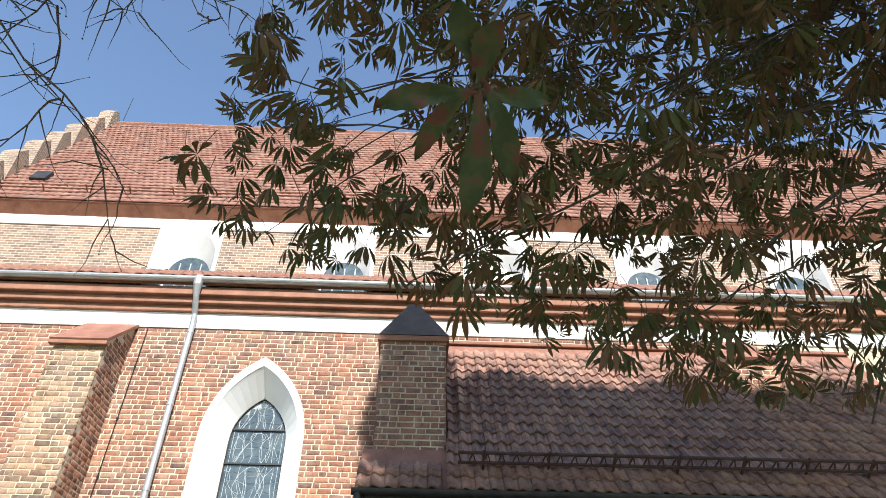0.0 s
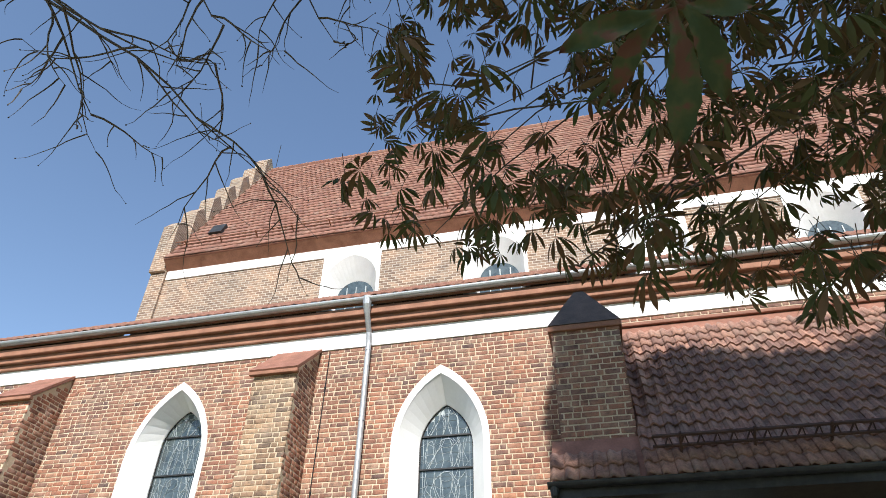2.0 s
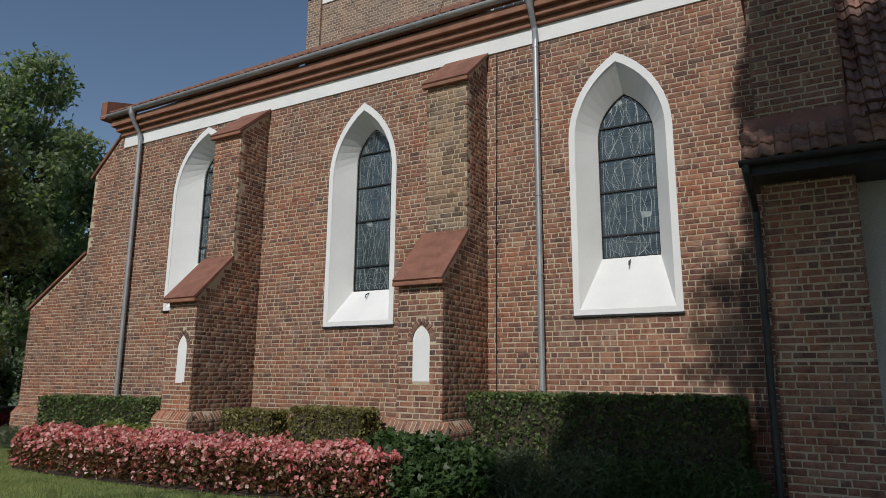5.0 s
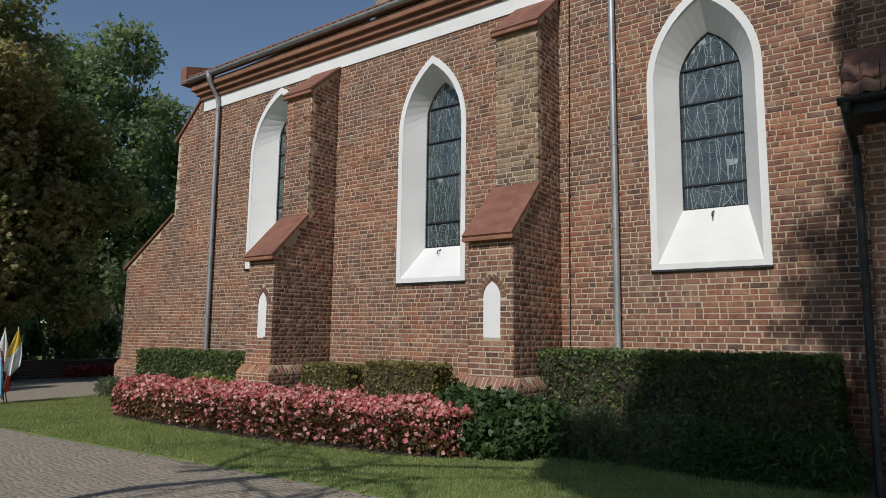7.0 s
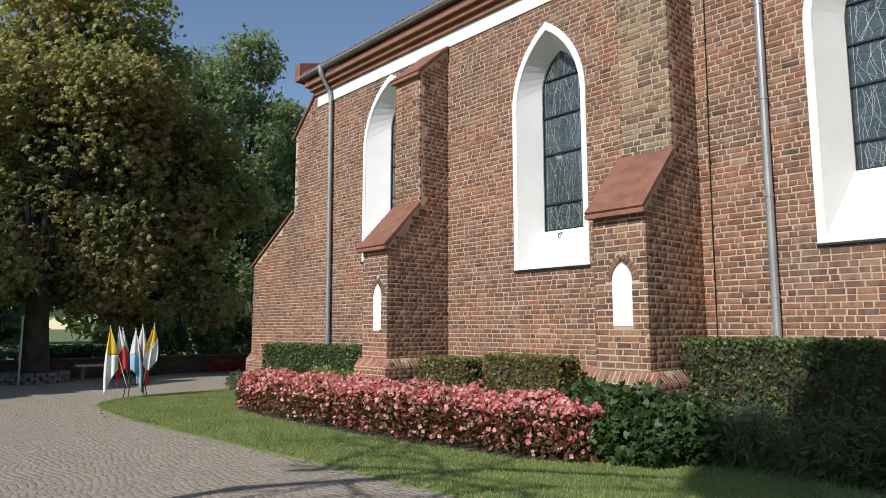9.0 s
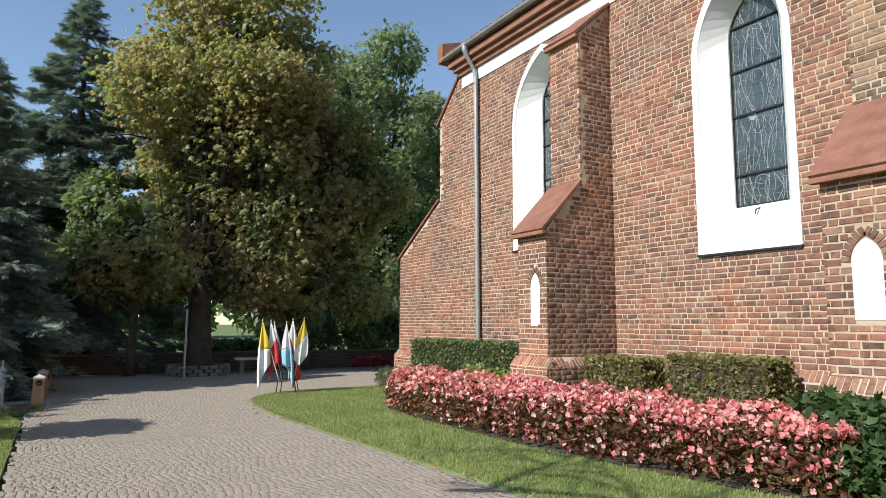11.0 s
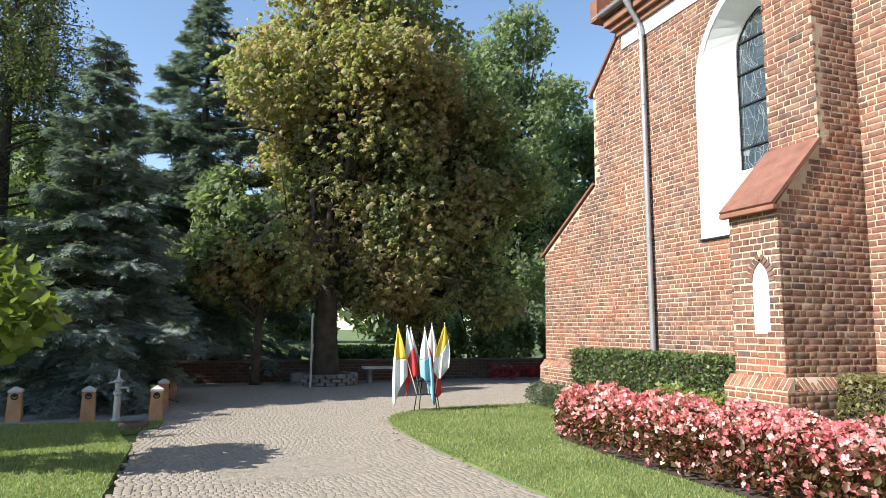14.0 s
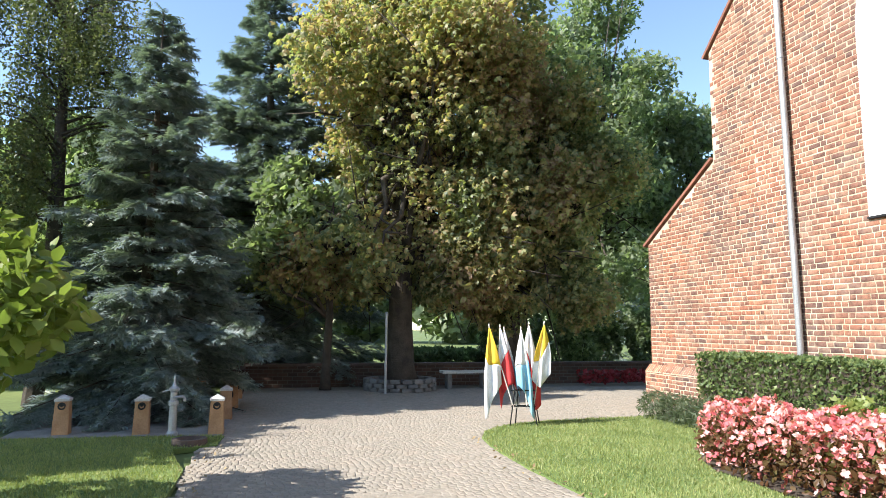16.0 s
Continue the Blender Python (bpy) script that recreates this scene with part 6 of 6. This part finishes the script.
for k in range(13):
    y = -9.5 + k * 2.0 + g2.uniform(-0.5, 0.5)
    x = -25.5 - g2.uniform(0, 3)
    h = g2.uniform(1.8, 3.2)
    if 1 <= k <= 4:
        h *= 0.32
    shrub("understory_shrub", "shady green bush behind the low wall", [(x, y + d, h * 0.55, 0.8, 0.9, h * 0.55) for d in (-0.5, 0.5)], 2600, TUFT, 0.15, M_LEAF_GREEN, 150 + k, up=0.5, rough=0.15)
blobs = [(-74 - 6 * (k % 3), -80 + 6.0 * k, 4.6 + 2.5 * (k % 2), 4.6, 4.6, 6.6) for k in range(30)]
v, f = scatter(*TUFT, crown_points(blobs, 30000, g2, 0.3, 0.9), 1.15, g2, 0.4)
tagged(raw("far_woods", v, f, M_LEAF_GREEN), "distant row of green trees across the meadow", "woods", kind="stuff")
blobs = [(-24 - 3 * (k % 3) - 4 * (k > 3), -13.0 - 2.6 * k, 4.0 + (k % 2), 2.4, 2.2, 4.0) for k in range(10)]
v, f = scatter(*TUFT, crown_points(blobs, 26000, g2, 0.6, 0.5), 0.34, g2, 0.4)
tagged(raw("woods", v, f, M_LEAF_GREEN), "thicket of green trees behind the enclosure", "woods", kind="stuff")

# trees south of the lawn, out of sight, whose shade falls across it
blobs = lobes((-13.2, -17.4, 4.4), (2.6, 1.0, 1.2), 10, 1.1, g2) + lobes((-18.5, -17.5, 7.0), (2.0, 1.2, 2.4), 10, 1.3, g2)
broadleaf("lime_tree", "broad green lime tree beside the lawn", (-14.5, -17.3, -0.05), 6.5, 0.22, blobs, 7000, TUFT, 0.34, M_LEAF_GREEN, 171, rough=0.5)

# ---- the chestnut overhead ----
EYE0, OUT, UPW = Vector((3.756, -10.93, 1.70)), Vector((0.03, 0.79, 0.61)).normalized(), Vector((0, -0.61, 0.79)).normalized()
ACROSS = OUT.cross(UPW).normalized()


def spray_place(a, b, d):
    """A place in the low hanging spray: across, up and out, in metres at three metres' reach."""
    k = d / 3.2
    return EYE0 + OUT * d + ACROSS * (a * k) + UPW * (b * k)


overhead = thing("overhanging_chestnut", "old chestnut whose low branches hang over the way", "tree")
go = np.random.default_rng(201)
bm = bmesh.new()
limbs(bm, (8.6, -13.2, -0.05), 15, 0.42, [(4.5, -11.8, 8.5), (6, -9.5, 11), (9, -10, 13), (11.5, -12, 11), (10, -16, 12), (6.5, -15.5, 12), (4.5, -13, 11), (8, -9.0, 8)], go, 0.5)
# low limbs that carry the hanging sprays
carriers = []
for a0, b0, a1, b1, d in ((2.9, 1.4, -0.9, 0.55, 3.4), (2.9, 1.1, -0.2, -0.15, 3.3), (3.0, 0.7, 0.9, -0.5, 3.0), (3.1, 0.2, 1.9, -0.7, 2.8), (2.6, 2.2, -0.4, 1.2, 3.8), (2.8, 1.8, 0.6, 0.5, 4.2)):
    root = Vector((7.2, -11.6, 6.2))
    s, e = spray_place(a0, b0, d + 0.6), spray_place(a1, b1, d)
    pts = [root, s] + [s.lerp(e, t) + Vector(go.normal(size=3)) * 0.06 + Vector((0, 0, 0.15 * math.sin(math.pi * t))) for t in (0.25, 0.5, 0.75, 1)]
    tube(bm, pts, [0.05, 0.024, 0.017, 0.012, 0.008, 0.004], 6)
    carriers.append((s, e))
leaf_pts, sizes = [], []
while len(leaf_pts) < 2600:
    a, b, d = go.uniform(-1.35, 3.4), go.uniform(-0.95, 2.3), go.uniform(2.8, 6.0)
    if d > 4.9 and a < 1.1:
        continue
    low = float(np.interp(a, [-1.4, -1.1, -0.25, 0.6, 1.6, 3.0], [0.50, 0.06, -0.16, -0.46, -0.66, -0.70])) + 0.10 * noise.noise(Vector((a * 4, b * 4, 0)))
    left = float(np.interp(b, [-0.9, -0.1, 0.5, 1.3, 2.3], [-0.6, -1.12, -1.3, -0.8, -0.55])) + 0.12 * noise.noise(Vector((b * 4, 5, a * 3)))
    if b < low or a < left:
        continue
    if noise.noise(Vector((a * 1.7, b * 1.7, d))) + 0.5 * noise.noise(Vector((a * 4, b * 4, d * 2))) < (-0.30 if b > 0.35 else -0.22):
        continue
    p = spray_place(a, b, d)
    leaf_pts.append(p)
    s = min(carriers, key=lambda c: (c[0].lerp(c[1], 0.6) - p).length)
    stalk = Vector((go.normal() * 0.05, go.normal() * 0.05, 0.13))
    tube(bm, [p + stalk, p + stalk * 0.4 + Vector((0, 0, 0.02)), p], [0.0028, 0.0022, 0.002], 3, cap=False)
    if go.uniform() < 0.035:
        q = s[0].lerp(s[1], go.uniform(0.2, 1))
        tube(bm, [q, q.lerp(p, 0.35) + Vector((0.03, 0.02, 0.10)), q.lerp(p, 0.7) + Vector((-0.02, 0, 0.07)), p], [0.006, 0.005, 0.004, 0.0025], 4)
part("trunk", bm, M_BARK, overhead, "dark trunk, limbs and twigs", smooth=True)
n = len(leaf_pts)
R = turns(n, go, 1.2, 0.8)
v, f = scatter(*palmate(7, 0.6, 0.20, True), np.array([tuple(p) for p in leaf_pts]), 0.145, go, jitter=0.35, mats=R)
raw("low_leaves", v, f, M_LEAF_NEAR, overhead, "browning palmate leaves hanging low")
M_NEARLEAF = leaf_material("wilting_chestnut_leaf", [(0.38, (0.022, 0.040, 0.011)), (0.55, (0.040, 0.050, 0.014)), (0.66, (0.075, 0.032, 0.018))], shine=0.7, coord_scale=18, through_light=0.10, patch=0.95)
LEAF_AT = Vector((3.835, -10.25, 2.572))


def leaflet(way, length, width, curl, seed):
    """One long leaflet with a folded midrib, toothed edges and a drooping, curled end."""
    g = random.Random(seed)
    bm = bmesh.new()
    side = way.cross(OUT).normalized()
    rows_, n = [], 16
    for k in range(n + 1):
        t = k / n
        w = width * 0.5 * (0.10 + 0.90 * math.sin(math.pi * min(1.0, 0.04 + t ** 1.55 * 0.96)) ** 1.05) * (1 if t < 1 else 0.1)
        w *= 1 + (0.10 if k % 2 else -0.06) + g.uniform(-0.05, 0.05)
        mid = LEAF_AT + way * (length * t) + OUT * (curl * t * t) + side * (0.012 * math.sin(3 * t + seed))
        rows_.append([bm.verts.new(mid + side * (w * q) - OUT * (abs(q) * w * 0.35 + 0.004 * math.sin(11 * t + 3 * q))) for q in (-1, -0.5, 0, 0.5, 1)])
    for p, q in zip(rows_, rows_[1:]):
        for i in range(4):
            bm.faces.new((p[i], p[i + 1], q[i + 1], q[i]))
    return bm


for k, (dx, dy, length, width, curl) in enumerate(((-0.07, -1.0, 0.225, 0.050, 0.03), (0.45, -0.9, 0.175, 0.046, 0.05), (-0.96, -0.28, 0.175, 0.044, 0.03), (-0.62, -0.78, 0.16, 0.036, 0.06), (1.0, -0.12, 0.135, 0.036, 0.08), (-0.22, 1.0, 0.125, 0.052, -0.05), (0.4, 0.9, 0.09, 0.05, -0.06))):
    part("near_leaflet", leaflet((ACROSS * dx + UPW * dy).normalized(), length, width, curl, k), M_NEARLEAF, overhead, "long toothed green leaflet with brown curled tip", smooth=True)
part("near_twig", tube(bmesh.new(), [LEAF_AT, LEAF_AT + Vector((0.01, 0.03, 0.16)), LEAF_AT + Vector((0.35, -0.1, 0.9)), (5.4, -10.8, 4.8)], [0.003, 0.004, 0.009, 0.016], 6), M_BARK, overhead)
blobs = lobes((9.2, -12.4, 10.0), (3.6, 3.0, 3.6), 24, 1.7, go) + [(9.2, -12.4, 10.2, 3.2, 2.6, 4.0)]
# extra lobes behind the view, set where their shade reaches pier, wall and hedge
blobs += [(4.5, -13.4, 5.6, 1.3, 1.1, 1.1), (4.7, -12.8, 7.2, 1.7, 1.3, 1.4), (6.4, -12.2, 7.0, 1.8, 1.5, 1.6), (3.7, -12.9, 10.0, 1.3, 1.4, 1.6), (5.4, -12.4, 12.2, 1.7, 1.6, 1.8), (5.55, -12.5, 14.6, 0.7, 1.2, 1.7), (5.55, -12.5, 16.6, 0.68, 1.2, 1.4), (8.0, -12.4, 14.0, 1.6, 1.6, 1.6)]
v, f = scatter(*PALM5, crown_points(blobs, 26000, go, 0.2, 0.5), 0.32, go, 0.6)
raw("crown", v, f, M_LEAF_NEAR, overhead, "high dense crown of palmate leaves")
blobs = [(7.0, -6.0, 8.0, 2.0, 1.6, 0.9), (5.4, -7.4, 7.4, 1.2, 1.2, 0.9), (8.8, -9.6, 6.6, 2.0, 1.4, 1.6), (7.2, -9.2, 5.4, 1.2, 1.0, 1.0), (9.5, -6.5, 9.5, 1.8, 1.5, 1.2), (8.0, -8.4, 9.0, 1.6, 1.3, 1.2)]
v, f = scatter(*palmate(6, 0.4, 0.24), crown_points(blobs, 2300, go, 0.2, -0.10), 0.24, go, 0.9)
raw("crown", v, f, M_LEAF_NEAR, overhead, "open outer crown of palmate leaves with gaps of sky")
# added out of view, in the sun's line to the lower annex roof
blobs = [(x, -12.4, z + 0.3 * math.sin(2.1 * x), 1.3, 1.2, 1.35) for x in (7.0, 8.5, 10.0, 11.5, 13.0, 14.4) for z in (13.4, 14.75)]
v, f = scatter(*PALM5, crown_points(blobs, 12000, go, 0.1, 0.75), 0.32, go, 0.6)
raw("crown", v, f, M_LEAF_NEAR, overhead, "unseen high leaf clumps added to shade the annex roof")
# added out of view as a leaf screen that deepens shade on pier and hedge
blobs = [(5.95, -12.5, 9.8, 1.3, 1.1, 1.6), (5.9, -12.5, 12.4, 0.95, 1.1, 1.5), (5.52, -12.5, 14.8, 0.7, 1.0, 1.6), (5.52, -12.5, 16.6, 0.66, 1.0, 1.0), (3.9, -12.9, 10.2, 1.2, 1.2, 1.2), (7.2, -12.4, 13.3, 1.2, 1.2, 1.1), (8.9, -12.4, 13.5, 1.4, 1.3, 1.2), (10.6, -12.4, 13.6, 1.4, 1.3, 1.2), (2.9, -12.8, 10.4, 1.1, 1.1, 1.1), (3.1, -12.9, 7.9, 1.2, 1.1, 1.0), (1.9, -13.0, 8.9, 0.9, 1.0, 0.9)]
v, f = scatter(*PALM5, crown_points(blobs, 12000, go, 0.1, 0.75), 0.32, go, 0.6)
raw("crown", v, f, M_LEAF_NEAR, overhead, "unseen leaf clumps added to shade pier, hedge and lawn")


# ---- bare twigs of a neighbouring tree ----
bare = thing("bare_branches", "thin leafless branches drooping from above", "tree")
gt = random.Random(33)
LIFT = Vector((0.45, 0.12, 0.58))
bm = bmesh.new()


def twig(p, way, length, radius, depth):
    pts, q, w = [p], p, way.copy()
    steps = 7
    for k in range(steps):
        w = (w + Vector((gt.uniform(-1, 1), gt.uniform(-1, 1), gt.uniform(-1, 1))) * 0.22 + Vector((0, 0, -0.10 if k < 5 else 0.16))).normalized()
        q = q + w * length / steps
        pts.append(q)
    tube(bm, pts, [radius * (1 - 0.8 * k / steps) for k in range(steps + 1)], 5)
    if depth:
        for k in range(2, steps + 1):
            if gt.random() < 0.85:
                side = Vector((gt.uniform(-1, 1), gt.uniform(-0.6, 0.6), gt.uniform(-0.9, 0.3))).normalized()
                twig(pts[k], (w * 0.5 + side * 0.8).normalized(), length * gt.uniform(0.3, 0.6), radius * 0.62, depth - 1)
    elif gt.random() < 0.6:
        bmesh.ops.create_icosphere(bm, subdivisions=1, radius=0.005, matrix=Matrix.Translation(pts[-1]))


for start, aim, L in (((0.15, -9.9, 4.7), (1.2, -8.7, 3.85), 1.55), ((1.0, -9.6, 5.3), (1.55, -8.9, 4.3), 1.2), ((1.6, -9.5, 5.5), (2.15, -8.75, 4.5), 1.2), ((0.2, -9.4, 4.75), (1.75, -8.5, 4.15), 1.8), ((1.9, -9.3, 5.4), (2.5, -8.9, 4.9), 0.8), ((0.3, -9.7, 4.8), (0.75, -9.0, 3.95), 1.1)):
    s, e = Vector(start) + LIFT, Vector(aim) + LIFT
    twig(s, (e - s).normalized(), L, 0.0125, 2)
    tagged(part("branch", bm, M_BARK, bare, "thin drooping bare branch"), kind="stuff")
    bm = bmesh.new()
# the tree they belong to stands behind the way and throws its branch shadows on it
for start, aim, L in (((-2.6, -12.9, 5.0), (-1.0, -12.4, 8.0), 4.0), ((-2.8, -13.1, 6.0), (0.5, -13.4, 8.5), 4.2), ((-2.6, -12.9, 6.0), (-2.0, -14.0, 10.0), 4.0)):
    s, e = Vector(start), Vector(aim)
    twig(s, (e - s).normalized(), L, 0.06, 2)
    tagged(part("branch", bm, M_BARK, bare, "thick bare branch"), kind="stuff")
    bm = bmesh.new()
L0 = LIFT.z - 0.45
limb = [(-3.2, -13.6, -0.05), (-3.1, -13.5, 2.5), (-2.6, -12.9, 5.0 + L0), (-1.2, -11.4, 5.9 + L0), (0.6, -9.8, 5.6 + L0), (1.45, -9.5, 5.75 + L0), (2.35, -9.2, 5.9 + L0)]
tube(bm, limb, [0.13, 0.11, 0.08, 0.05, 0.03, 0.022, 0.012], 8)
tube(bm, [(-1.2, -11.4, 5.9 + L0), (-0.1, -10.2, 5.6 + L0), (0.6, -9.8, 5.15 + L0)], [0.03, 0.02, 0.011], 6)
tube(bm, [(0.6, -9.8, 5.6 + L0), (0.65, -9.5, 5.4 + L0), (0.65, -9.28, 5.2 + L0), (0.75, -9.58, 5.25 + L0)], [0.02, 0.016, 0.012, 0.01], 6)
part("trunk", bm, M_BARK, bare, "slim trunk bending into a long limb")

# ---- setts of the paved way ----
gs = random.Random(9)
setts = []
x = -20.5
while x < 4.5:
    w = 0.076 + gs.uniform(-0.006, 0.008)
    y = -9.62 + gs.uniform(0, 0.1)
    while y < 3.0:
        d = 0.080 + gs.uniform(-0.010, 0.014)
        cx, cy = x + w / 2, y + d / 2 + 0.03 * math.sin(x * 1.3)
        if (cy < edge_road(max(min(cx, 2.9), -12.9)) - 0.02 if cx > -12.9 else not inside(LAWN, cx, cy)) and (cy < -0.2 or cx < -17) and (cx < -14.2 or cy < -4.0):
            setts.append((x + 0.002, x + w - 0.002, y + 0.002, y + d - 0.002))
        y += d + 0.002
    x += w + 0.002
NEAR_SETT = [s for s in setts if -9.6 < s[0] < -7.6 and -8.6 < s[2] < -7.0][:300]
near_sett = set(NEAR_SETT)
v, f = brick_arrays([s for s in setts if s not in near_sett], np.array((0, 0, 0.0)), np.array((1.0, 0, 0)), np.array((0, 1.0, 0)), np.array((0, 0, 1.0)), 3, 0.003, 0.011, 0.0022)
tagged(raw("setts", v, f, M_SETT, pavement, "worn grey granite setts"), kind="stuff")
shapes = []
for k in range(6):
    v, f = brick_arrays([(0, 0.072 + 0.0014 * k, 0, 0.074 + 0.0015 * k)], np.zeros(3), np.array((1.0, 0, 0)), np.array((0, 1.0, 0)), np.array((0, 0, 1.0)), k, 0.003, 0.011, 0.0022)
    me = bpy.data.meshes.new("sett")
    me.from_pydata(v.tolist(), [], f.tolist())
    me.materials.append(M_SETT_ONE)
    shapes.append(me)
for k, (a, b, c, d) in enumerate(NEAR_SETT):
    o = new("sett", shapes[k % 6])
    o.parent = pavement
    o.location = (a, c, gs.uniform(-0.001, 0.001))
